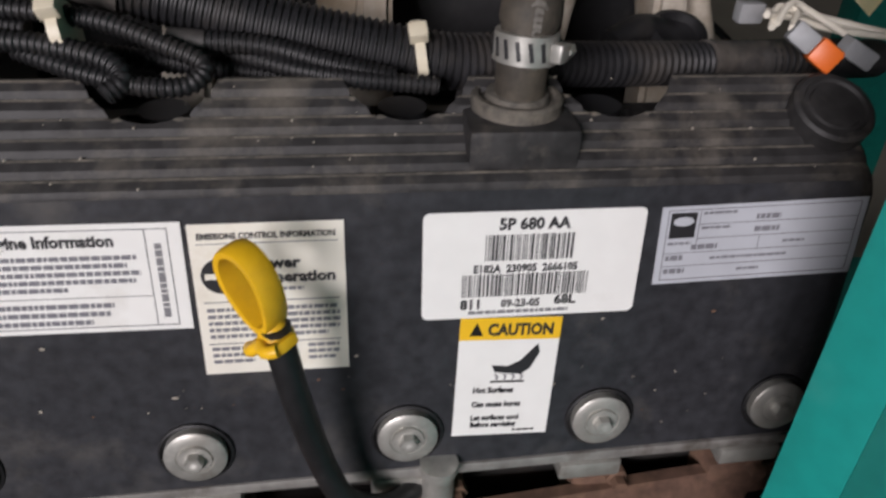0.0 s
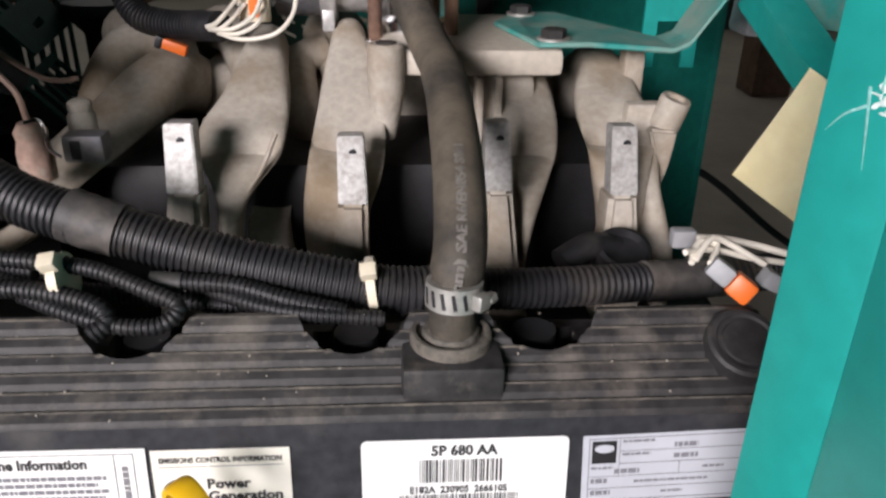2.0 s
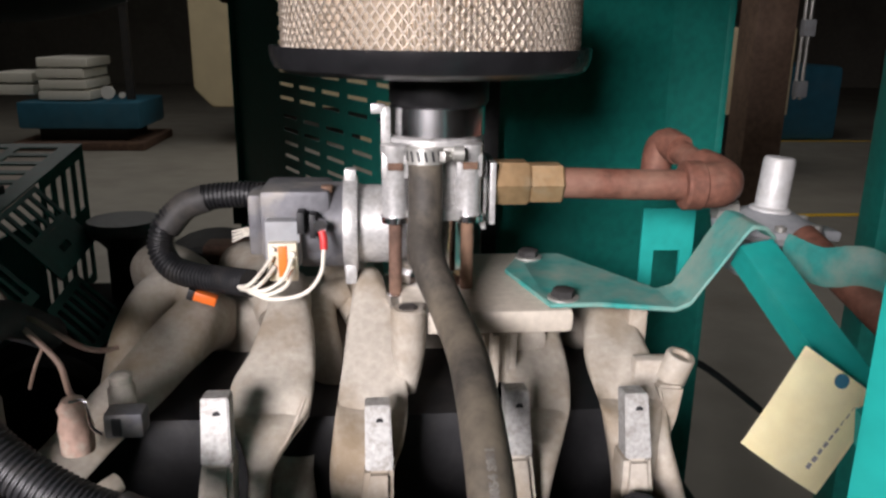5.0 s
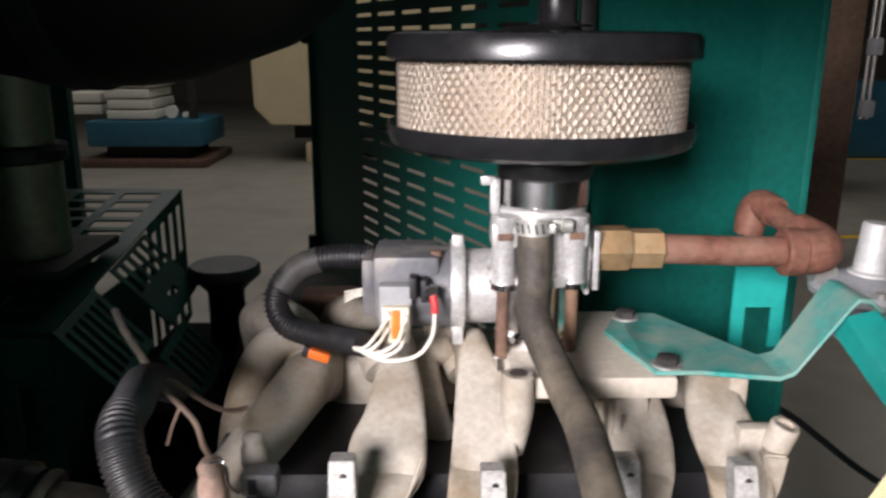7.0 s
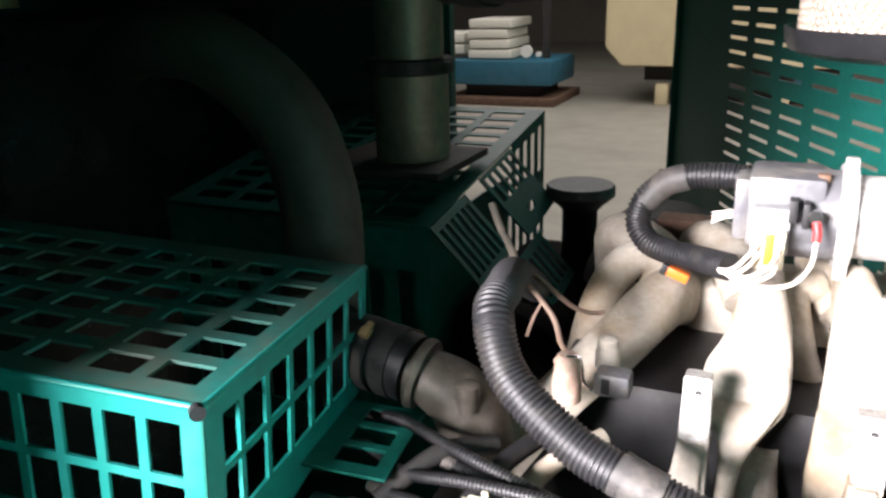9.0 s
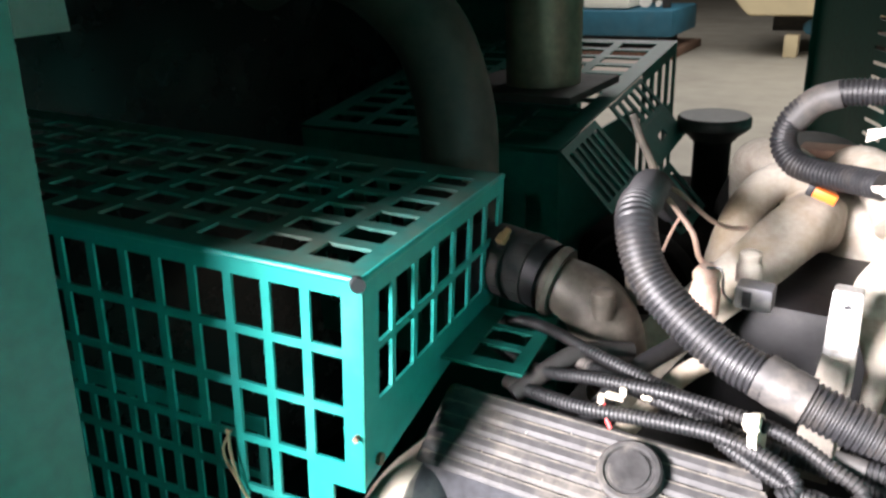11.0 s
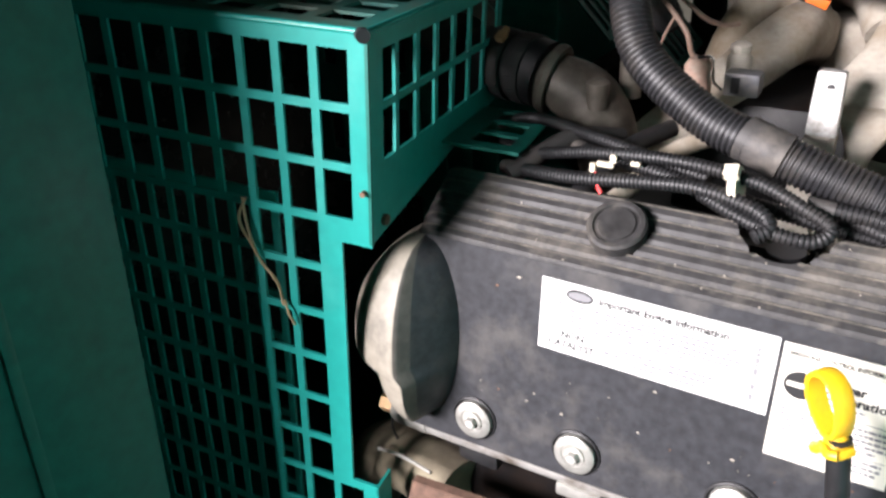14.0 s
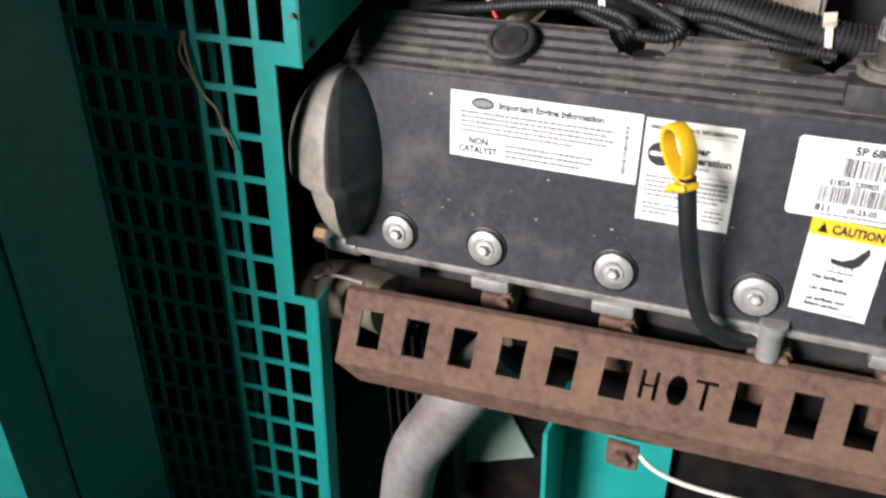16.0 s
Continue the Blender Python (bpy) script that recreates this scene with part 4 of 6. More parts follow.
def fin(points):
    """A thin cast edge along a runner."""
    path = spline(points, 0.004)
    return part("fin", sweep(path, 0.0016, 8, 1.6, (0, 1, 0.3)), ALU, intake)


fin([(-0.055, 0.262, 1.476), (-0.065, 0.250, 1.454), (-0.081, 0.238, 1.430), (-0.088, 0.226, 1.409), (-0.087, 0.21, 1.390)])


# ---- engine below ----
# The cover's lower edge and all that is bolted along it falls a little towards the radiator.
EDGE = Matrix(((1, 0, 0, 0), (0, 1, 0, 0.0225), (0.032, 0, 1, -0.0115), (0, 0, 0, 1)))
engine = thing("engine_block", "oily dark engine block under the manifold", "engine")
part("block", box(-0.33, 0.135, 0.85, 0.285, 0.46, 1.345, 0.02), ENGINE, engine)
# Black block added behind the runners so that their gaps look dark.
part("gap_backing", box(-0.24, 0.30, 1.20, 0.212, 0.455, 1.452, 0.02), BLACK, engine)
part("cylinder_head", put(box(-0.34, 0.022, 1.19, 0.26, 0.10, 1.2705, 0.008), EDGE), ENGINE, engine)
# Coloured as the shade seen through the shield's holes.
part("lower_block", box(-0.31, 0.09, 0.75, 0.285, 0.14, 1.19, 0.02), SHADE_BLACK, engine)
part("gasket_rail", put(box(-0.335, -0.004, 1.2635, 0.224, 0.03, 1.2703, 0.0015), EDGE), paint("bare_rail", (0.34, 0.33, 0.31), 0.5, 0.5, grain=90, vary=0.2, stain=(0.10, 0.08, 0.06), stain_amount=0.5, stain_size=30, bump=0.2), engine)
for x in (-0.205, -0.10, 0.0, 0.10, 0.19):
    part("head_lug", put(box(x - 0.016, -0.006, 1.2525, x + 0.018, 0.02, 1.2635, 0.002), EDGE), STEEL, engine)
for x in (-0.19, -0.085, 0.03, 0.12, 0.2):
    part("manifold_stud", lathe([(0.0045, -0.012), (0.0045, -0.006), (0.0065, -0.005), (0.0065, 0.0), (0.004, 0.001), (0.004, 0.012)], (x, 0.0265, 1.2315 + 0.032 * x), "y", 6), RUST, engine)
    part("exhaust_port", put(box(x - 0.026, 0.0, 1.19, x + 0.006, 0.06, 1.245, 0.006), EDGE), RUST, engine)
part("rubber_bung", lathe([(0.016, -0.02), (0.018, 0.0), (0.0175, 0.004), (0.0145, 0.005), (0.013, 0.0), (0.0, -0.001)], (0.172, 0.178, 1.433), n=24, m=Matrix.Rotation(radians(25), 4, "X")), BLACK, engine)
part("coil_boot", tube([(0.13, 0.17, 1.43), (0.15, 0.18, 1.436), (0.17, 0.19, 1.43)], 0.009), BLACK, engine)
for x in NOTCHES:
    part("spark_plug_well", lathe([(0.029, -0.05), (0.029, -0.03), (0.012, -0.03), (0.012, 0.0), (0.0, 0.0)], (x, 0.100, 1.425)), INK, engine)
stub = thing("drain_fitting", "pale plated fitting with a hex end under the cover edge", "fitting")
part("body", lathe([(0.0085, -0.018), (0.0085, 0.008), (0.010, 0.009), (0.010, 0.014)], (0.0185, 0.016, 1.252), n=20), STEEL, stub)
part("hex", lathe([(0.006, -0.008), (0.006, 0.0)], (0.0185, 0.016, 1.234), n=6), CHROME, stub)

# ---- air filter ----
air_filter = thing("air_filter", "round pleated air filter between glossy black end plates", "air filter")
FX, FY = 0.043, 0.385
part("top_plate", lathe([(0.0, 1.8065), (0.030, 1.8065), (0.034, 1.8035), (0.118, 1.8020), (0.124, 1.8005), (0.127, 1.796), (0.127, 1.783), (0.125, 1.781), (0.0, 1.781)], (FX, FY, 0), n=72), GLOSS_BLACK, air_filter)
part("bottom_plate", lathe([(0.0, 1.707), (0.040, 1.707), (0.046, 1.711), (0.115, 1.711), (0.124, 1.715), (0.127, 1.722), (0.1275, 1.731), (0.1255, 1.731), (0.123, 1.724), (0.118, 1.722), (0.0, 1.722)], (FX, FY, 0), n=72), GLOSS_BLACK, air_filter)
bm = bmesh.new()
rings = [[bm.verts.new((FX + r * math.cos(2 * math.pi * k / 360), FY + r * math.sin(2 * math.pi * k / 360), z)) for k in range(360) for r in ((0.1165 if k % 2 else 0.110),)] for z in (1.7215, 1.7815)]
for k in range(360):
    bm.faces.new((rings[0][k], rings[0][(k + 1) % 360], rings[1][(k + 1) % 360], rings[1][k]))
part("pleated_paper", bm, FILTER_PAPER, air_filter, "tan pleated filter paper", None)
bm = bmesh.new()
ROUND, ROWS_UP = 200, 6
R = 0.1185
for i in range(ROUND):
    for j in range(ROWS_UP + 1):
        z0 = 1.7215 + 0.060 * (j - 0.5 + 0.5 * (i % 2)) / ROWS_UP
        for s in (-1, 1):
            a0, a1 = 2 * math.pi * i / ROUND, 2 * math.pi * (i + s) / ROUND
            z1 = z0 + 0.060 * 0.5 / ROWS_UP
            zz0, zz1 = max(1.722, min(1.781, z0)), max(1.722, min(1.781, z1))
            if zz1 - zz0 < 0.0005:
                continue
            h = 0.00085
            quad = []
            for a, z in ((a0, zz0), (a1, zz1)):
                for rr in (R, R - 0.0006):
                    for dz in (-h, h):
                        quad.append(bm.verts.new((FX + rr * math.cos(a), FY + rr * math.sin(a), z + dz)))
            q = quad
            for idx in ((0, 1, 5, 4), (2, 3, 7, 6), (1, 3, 7, 5), (0, 2, 6, 4)):
                bm.faces.new([q[n] for n in idx])
part("wire_screen", bm, FILTER_MESH, air_filter, "pale expanded metal screen", None)
part("wing_nut_stem", join([lathe([(0.030, 1.8065), (0.026, 1.8085), (0.018, 1.809), (0.016, 1.812), (0.016, 1.835), (0.012, 1.838), (0.0, 1.838)], (FX + 0.012, FY, 0), n=24)]), GLOSS_BLACK, air_filter)
part("stem_stud", lathe([(0.006, 1.838), (0.006, 1.852), (0.0, 1.853)], (FX + 0.012, FY, 0), n=12), CHROME, air_filter)

# ---- gas mixer ----
mixer = thing("gas_mixer", "bright cast gas mixer standing on the manifold flange", "carburettor")
MX, MY = 0.046, 0.388
part("body", lathe([(0.046, 1.597), (0.046, 1.604), (0.036, 1.607), (0.036, 1.645), (0.041, 1.648), (0.041, 1.660), (0.030, 1.662)], (MX, MY, 0), n=40), BRIGHT, mixer)
part("throat", lathe([(0.034, 1.520), (0.034, 1.545), (0.030, 1.549), (0.030, 1.600)], (MX, MY, 0), n=40), CHROME, mixer)
part("collar", lathe([(0.036, 1.660), (0.0395, 1.662), (0.0395, 1.684), (0.036, 1.686)], (MX + 0.003, MY, 0), n=40), CHROME, mixer, "bright collar")
part("rubber_sleeve", lathe([(0.038, 1.684), (0.041, 1.688), (0.041, 1.704), (0.038, 1.710)], (MX + 0.004, MY, 0), n=40), BLACK, mixer, "black rubber sleeve")
for x, y in ((0.013, 0.352), (0.072, 0.356), (0.02, 0.42), (0.072, 0.42)):
    post = part("stud_post", join([lathe([(0.0105, 1.600), (0.0105, 1.648), (0.0115, 1.650), (0.0115, 1.657), (0.0, 1.658)], (x, y, 0), n=20), box(x - 0.011, y - 0.008, 1.630, x + 0.011, y + 0.02, 1.652, 0.004)]), BRIGHT, mixer)
    part("stud", lathe([(0.0055, 1.53), (0.0055, 1.602)], (x, y, 0), n=12), RUST, post, "rusty stud")
    part("nut", lathe([(0.0085, 1.5225), (0.0085, 1.533), (0.0065, 1.534)], (x, y, 0), n=6), CHROME, post)
    part("washer", lathe([(0.0125, 1.595), (0.0125, 1.600)], (x, y, 0), n=20), CHROME, post)
    part("bolt_tip", box(x - 0.006, y - 0.0115, 1.638, x + 0.006, y - 0.0098, 1.644, 0.0007), RUST, post)
part("inlet_flange", join([box(0.084, 0.362, 1.585, 0.088, 0.418, 1.642, 0.001), box(0.091, 0.365, 1.588, 0.096, 0.415, 1.640, 0.001), lathe([(0.018, 0.06), (0.018, 0.096)], (0, 0.388, 1.613), "x", 24)]), BRIGHT, mixer)
part("side_screw", join([lathe([(0.006, -0.004), (0.006, 0.004), (0.0, 0.005)], (0.062, 0.338, 1.652), "x", 12), box(0.048, 0.339, 1.647, 0.060, 0.346, 1.656, 0.001)]), STEEL, mixer)
part("bracket_ear", join([box(0.002, 0.366, 1.655, 0.010, 0.374, 1.685, 0.002), box(-0.006, 0.366, 1.679, 0.006, 0.374, 1.687, 0.002)]), BRIGHT, mixer)

actuator = thing("throttle_actuator", "dark cast throttle actuator with a plug and loose wires", "actuator")
part("motor_body", box(-0.098, 0.372, 1.556, -0.040, 0.438, 1.616, 0.006), ACTUATOR, actuator)
part("motor_cap", box(-0.108, 0.376, 1.560, -0.096, 0.434, 1.612, 0.004), ACTUATOR, actuator)
part("motor_drum", lathe([(0.037, -0.066), (0.037, -0.030)], (0, 0.405, 1.580), "x", 36), ACTUATOR, actuator)
part("bright_ring", join([lathe([(0.042, -0.030), (0.043, -0.028), (0.043, -0.020), (0.042, -0.018), (0.036, -0.018)], (0, 0.405, 1.580), "x", 36), box(-0.029, 0.392, 1.615, -0.019, 0.404, 1.630, 0.002), box(-0.029, 0.372, 1.535, -0.019, 0.385, 1.552, 0.002)]), BRIGHT, actuator, "bright clamp ring")
part("spacer", lathe([(0.034, -0.018), (0.034, 0.010)], (0, 0.405, 1.580), "x", 36), BRIGHT, actuator)
part("rust_screw", lathe([(0.005, 0), (0.005, 0.006), (0, 0.006)], (-0.043, 0.385, 1.612), n=10), RUST, actuator)
socket = part("socket", box(-0.092, 0.357, 1.556, -0.064, 0.373, 1.594, 0.002), GREY_PLASTIC, actuator)
part("white_plug", box(-0.089, 0.349, 1.546, -0.066, 0.358, 1.578, 0.0015), NYLON, actuator)
part("orange_seal", box(-0.081, 0.3475, 1.550, -0.074, 0.3495, 1.576, 0.0008), ORANGE, actuator)
for k in range(4):
    part("pin_row", lathe([(0.0022, 0.0), (0.0022, 0.003), (0.0, 0.003)], (-0.085 if k % 2 else -0.0695, 0.3455, 1.555 + 0.007 * (k // 2) + 0.004 * k), "y", 8), WIRE, actuator)
part("black_lug", join([box(-0.066, 0.354, 1.584, -0.060, 0.370, 1.602, 0.001), box(-0.056, 0.355, 1.580, -0.051, 0.370, 1.600, 0.001)]), BLACK, actuator)
part("lug_screw", lathe([(0.0055, 0.0), (0.0055, 0.004), (0.003, 0.006), (0.0, 0.006)], (-0.047, 0.352, 1.591), "y", 12), CHROME, actuator)
part("red_sleeve", tube([(-0.046, 0.352, 1.587), (-0.0445, 0.350, 1.580), (-0.0445, 0.349, 1.573)], 0.0032, 10, 0.002), RED, actuator)
for k, pts in enumerate((
    [(-0.0445, 0.349, 1.573), (-0.047, 0.340, 1.555), (-0.060, 0.333, 1.541), (-0.085, 0.335, 1.536), (-0.105, 0.345, 1.539)],
    [(-0.070, 0.346, 1.556), (-0.074, 0.335, 1.547), (-0.090, 0.334, 1.540), (-0.108, 0.345, 1.541)],
    [(-0.070, 0.346, 1.566), (-0.076, 0.334, 1.553), (-0.092, 0.332, 1.544), (-0.110, 0.343, 1.543)],
    [(-0.085, 0.346, 1.558), (-0.092, 0.338, 1.550), (-0.102, 0.338, 1.543), (-0.112, 0.348, 1.541)],
    [(-0.085, 0.346, 1.568), (-0.094, 0.336, 1.557), (-0.103, 0.335, 1.548), (-0.113, 0.346, 1.543)],
)):
    part("wire", tube(pts, 0.0017, 8, 0.004), WIRE, actuator)
for k in range(4):
    part("wire_stub", tube([(-0.098, 0.40, 1.571 + 0.003 * k), (-0.112, 0.40, 1.572 + 0.002 * k), (-0.126, 0.40, 1.566 + 0.003 * k)], 0.0009, 6, 0.004), WIRE, actuator)
loop = thing("actuator_loom", "corrugated black loom looping out of the actuator", "wiring loom")
part("sleeve", corrugated([(-0.10, 0.418, 1.603), (-0.125, 0.420, 1.603), (-0.158, 0.422, 1.598), (-0.184, 0.420, 1.580), (-0.191, 0.415, 1.558), (-0.180, 0.405, 1.542), (-0.158, 0.395, 1.537), (-0.130, 0.380, 1.538), (-0.106, 0.360, 1.541)], 0.0118, 0.0038), LOOM, loop)
part("tape_wrap", sweep(spline([(-0.150, 0.4215, 1.600), (-0.170, 0.422, 1.592), (-0.186, 0.419, 1.574)], 0.004), 0.0124, 16), TAPE, loop)
tip = thing("orange_connector", "orange connector tucked under the looped loom", "connector")
part("body", put(box(-0.009, -0.005, -0.0042, 0.011, 0.005, 0.0042, 0.0015), Matrix.Translation((-0.150, 0.385, 1.521)) @ Matrix.Rotation(radians(20), 4, "Y")), ORANGE, tip)
part("sleeve", put(box(-0.014, -0.0055, -0.005, -0.008, 0.0055, 0.005, 0.0015), Matrix.Translation((-0.150, 0.385, 1.521)) @ Matrix.Rotation(radians(20), 4, "Y")), BLACK, tip)

# ---- gas train ----
gas_pipe = thing("gas_pipe", "rusty gas pipe with brass nut and elbows", "pipe")
gas_pipe.location = (0.0, 0.0, 0.007)
part("hex_nut", lathe([(0.014, 0.094), (0.0205, 0.096), (0.0205, 0.124), (0.018, 0.127)], (0, 0.388, 1.613), "x", 6), BRASS, gas_pipe, "brass hex nut")
part("hex_bush", lathe([(0.0165, 0.127), (0.018, 0.128), (0.018, 0.154), (0.016, 0.156)], (0, 0.388, 1.6125), "x", 6), BRASS, gas_pipe, "brass bush")
part("pipe", tube([(0.150, 0.388, 1.612), (0.22, 0.388, 1.610), (0.285, 0.388, 1.609)], 0.0132, 24), RUST_PIPE, gas_pipe)
part("elbow", join([lathe([(0.0195, 0.262), (0.0215, 0.264), (0.0215, 0.278), (0.0195, 0.280)], (0, 0.388, 1.609), "x", 24), sweep(spline([(0.272, 0.388, 1.609), (0.296, 0.390, 1.609), (0.300, 0.405, 1.612), (0.292, 0.425, 1.616)], 0.004), 0.0200, 20)]), RUST_PIPE, gas_pipe)
part("nipple", tube([(0.295, 0.415, 1.614), (0.292, 0.455, 1.623), (0.288, 0.480, 1.628)], 0.0115, 20), RUST_PIPE, gas_pipe)
part("elbow", sweep(spline([(0.290, 0.470, 1.627), (0.284, 0.490, 1.631), (0.279, 0.496, 1.622), (0.278, 0.498, 1.600)], 0.004), 0.0150, 20), RUST_PIPE, gas_pipe)

bracket = thing("support_bracket", "bent teal sheet bracket bolted to the manifold", "bracket")
bracket.location = (0.002, 0.0, 0.006)


def strip(path, y_pairs, thick=0.004):
    """A bent sheet: path of (x, z), each with its near and far y."""
    bm = bmesh.new()
    rows = []
    for (x, z), (ya, yb) in zip(path, y_pairs):
        rows.append([bm.verts.new(p) for p in ((x, ya, z), (x, yb, z), (x, yb, z - thick), (x, ya, z - thick))])
    for a, b in zip(rows, rows[1:]):
        for k in range(4):
            bm.faces.new((a[k], a[(k + 1) % 4], b[(k + 1) % 4], b[k]))
    bm.faces.new(rows[0])
    bm.faces.new(rows[-1])
    bmesh.ops.bevel(bm, geom=bm.edges[:], offset=0.0012, segments=1, affect="EDGES")
    return bm


part("sheet", strip([(0.108, 1.535), (0.129, 1.535), (0.166, 1.536), (0.227, 1.533), (0.238, 1.538), (0.274, 1.592), (0.280, 1.599), (0.290, 1.598), (0.299, 1.590)], [(0.388, 0.392), (0.300, 0.440), (0.298, 0.436), (0.292, 0.340), (0.291, 0.336), (0.290, 0.342), (0.290, 0.342), (0.290, 0.342), (0.290, 0.342)]), DUSTY_TEAL, bracket)
for x, y in ((0.142, 0.312), (0.135, 0.424)):
    bolt = part("bolt_washer", lathe([(0.0125, 1.5352), (0.0125, 1.537), (0.0, 1.5372)], (x, y, 0), n=20), STEEL, bracket)
    part("bolt_head", lathe([(0.0095, 1.537), (0.0095, 1.5425), (0.008, 1.5435), (0.0, 1.5435)], (x, y, 0), n=6), ENGINE, bolt)
strut = thing("support_strut", "folded teal strut running from the bracket to the post", "strut")
bm = bmesh.new()
a, b = Vector((0.294, 0.312, 1.585)), Vector((0.345, 0.12, 1.462))
d = (b - a).normalized()
w = Vector((1, 0.0, 0.0))
w = (w - d * w.dot(d)).normalized()
h = d.cross(w).normalized()
if h.z > 0:
    h = -h
prof = [(-0.012, 0.022), (-0.012, 0.0), (0.018, 0.0), (0.018, 0.022), (0.0155, 0.022), (0.0155, 0.0025), (-0.0095, 0.0025), (-0.0095, 0.022)]
ends = [[bm.verts.new(p + w * u + h * v) for u, v in prof] for p in (a, b)]
for k in range(8):
    bm.faces.new((ends[0][k], ends[0][(k + 1) % 8], ends[1][(k + 1) % 8], ends[1][k]))
bm.faces.new(ends[0])
bm.faces.new(ends[1])
part("channel", bm, TEAL, strut)

regulator = thing("gas_regulator", "grey die-cast gas pressure regulator behind the strut", "regulator")
m = Matrix.Translation((0.358, 0.415, 1.571)) @ Matrix.Rotation(radians(4), 4, "Y")
part("diaphragm_case", put(join([lathe([(0.030, -0.012), (0.048, -0.006), (0.050, 0.0), (0.048, 0.005), (0.030, 0.012), (0.022, 0.016)], (0, 0, 0), n=36), box(0.03, -0.02, -0.006, 0.062, 0.006, 0.004, 0.003)]), m), GREY_PLASTIC, regulator)
part("spring_tower", put(lathe([(0.0185, 0.010), (0.0185, 0.018), (0.0145, 0.020), (0.0140, 0.062), (0.0125, 0.065), (0.0, 0.065)], (0.0, 0, 0), n=28), m), paint("pale_grey_cast", (0.55, 0.55, 0.54), 0.5, 0.2, grain=150, vary=0.1, stain=(0.40, 0.38, 0.35), stain_amount=0.4, stain_size=40, bump=0.15), regulator)
part("lower_body", put(box(-0.03, -0.02, -0.045, 0.02, 0.02, -0.008, 0.006), m), GREY_PLASTIC, regulator)
for k in range(6):
    a = 2 * math.pi * k / 6 + 0.3
    part("case_screw", put(lathe([(0.005, 0.0), (0.005, 0.010), (0.0, 0.011)], (0.042 * math.cos(a), 0.042 * math.sin(a), 0), n=10), m), STEEL, regulator)
part("port_plug", put(lathe([(0.010, 0.0), (0.010, 0.02)], (-0.048, 0.01, 0.012), "x", 8), m), STEEL, regulator)
drop = thing("gas_supply_pipe", "rusty supply pipe held by a teal saddle", "pipe")
part("pipe", tube([(0.362, 0.36, 1.575), (0.372, 0.31, 1.555), (0.385, 0.25, 1.53), (0.40, 0.18, 1.50)], 0.0135, 18), RUST_PIPE, drop)
part("saddle", sweep(spline([(0.340, 0.345, 1.568), (0.352, 0.31, 1.565), (0.372, 0.285, 1.572), (0.392, 0.275, 1.556), (0.40, 0.27, 1.53)], 0.004), 0.004, 8, 4.0), DUSTY_TEAL, drop)

rear_clip = thing("pipe_clip", "teal folded sheet clip holding the gas pipe at the rear door", "bracket")
bm = grid_plate([0.0, 0.014, 0.042, 0.056], [0.0, 0.045, 0.09], {(1, 0)}, lambda u, v, w: Vector((0.272 + u, 0.505 + w, 1.478 + v)), 0.003)
part("sheet", bm, TEAL, rear_clip)

tag = thing("card_tag", "pale yellow card tag with handwriting hanging by the post", "tag")
A, B, C = Vector((0.2800, 0.194, 1.547)), Vector((0.2400, 0.190, 1.4805)), Vector((0.2950, 0.184, 1.4425))
m = Matrix((((C - B)).normalized(), (A - B).normalized(), ((C - B).cross(A - B)).normalized())).transposed().to_4x4()
m.translation = B
bw, bh = (C - B).length, (A - B).length
bm = bmesh.new()
grid = [[bm.verts.new((bw * i / 10, bh * j / 10, 0.006 * math.sin(math.pi * i / 10) - 0.004 * (j / 10) ** 2)) for j in range(11)] for i in range(11)]
for i in range(10):
    for j in range(10):
        bm.faces.new((grid[i][j], grid[i + 1][j], grid[i + 1][j + 1], grid[i][j + 1]))
bmesh.ops.solidify(bm, geom=bm.faces[:], thickness=0.0006)
part("card", put(bm, m), TAG, tag)
part("writing", put(join([flat(0.044 + 0.0004 * k, 0.012 + 0.006 * k, 0.047 + 0.0005 * (k % 2), 0.016 + 0.006 * k, 0.0062) for k in range(9)]), m), GREY_INK, tag)
part("eyelet", put(lathe([(0.005, 0.0), (0.005, 0.001), (0.0022, 0.001)], (bw * 0.45, bh * 0.93, 0.004), n=16), m), BLUE, tag)

# ---- coolant and hoses at the radiator end ----
GRIMY = paint("grimy_casting", (0.125, 0.11, 0.09), 0.5, 0.25, grain=120, vary=0.25, stain=(0.05, 0.043, 0.035), stain_amount=0.5, stain_size=26, bump=0.25)
thermostat = thing("water_outlet", "grimy grey cast water outlet elbow with a rubber hose and clamp", "hose fitting")
part("casting", sweep(spline([(-0.262, 0.205, 1.405), (-0.268, 0.204, 1.440), (-0.282, 0.202, 1.468), (-0.306, 0.200, 1.482), (-0.325, 0.200, 1.487)], 0.004), lambda k, f: 0.0215 + 0.0060 * math.sin(math.pi * min(1, f * 1.15)), 26), GRIMY, thermostat)
part("flange", lathe([(0.0, -0.004), (0.0275, -0.004), (0.029, 0.0), (0.0275, 0.004), (0.0, 0.004)], (0, 0, 0), n=28, m=Matrix.Translation((-0.312, 0.200, 1.484)) @ Matrix.Rotation(radians(-75), 4, "Y")), GRIMY, thermostat)
part("bolt_boss", lathe([(0.009, 0.0), (0.009, 0.020), (0.006, 0.022), (0.0, 0.022)], (-0.268, 0.185, 1.470), n=14), GRIMY, thermostat)
part("bolt_boss", lathe([(0.009, 0.0), (0.009, 0.040), (0.0, 0.042)], (-0.255, 0.222, 1.470), n=16), GRIMY, thermostat)
part("rubber_end", sweep(spline([(-0.318, 0.200, 1.486), (-0.345, 0.203, 1.491), (-0.38, 0.21, 1.490), (-0.42, 0.22, 1.46)], 0.005), 0.0275, 24), BLACK, thermostat)
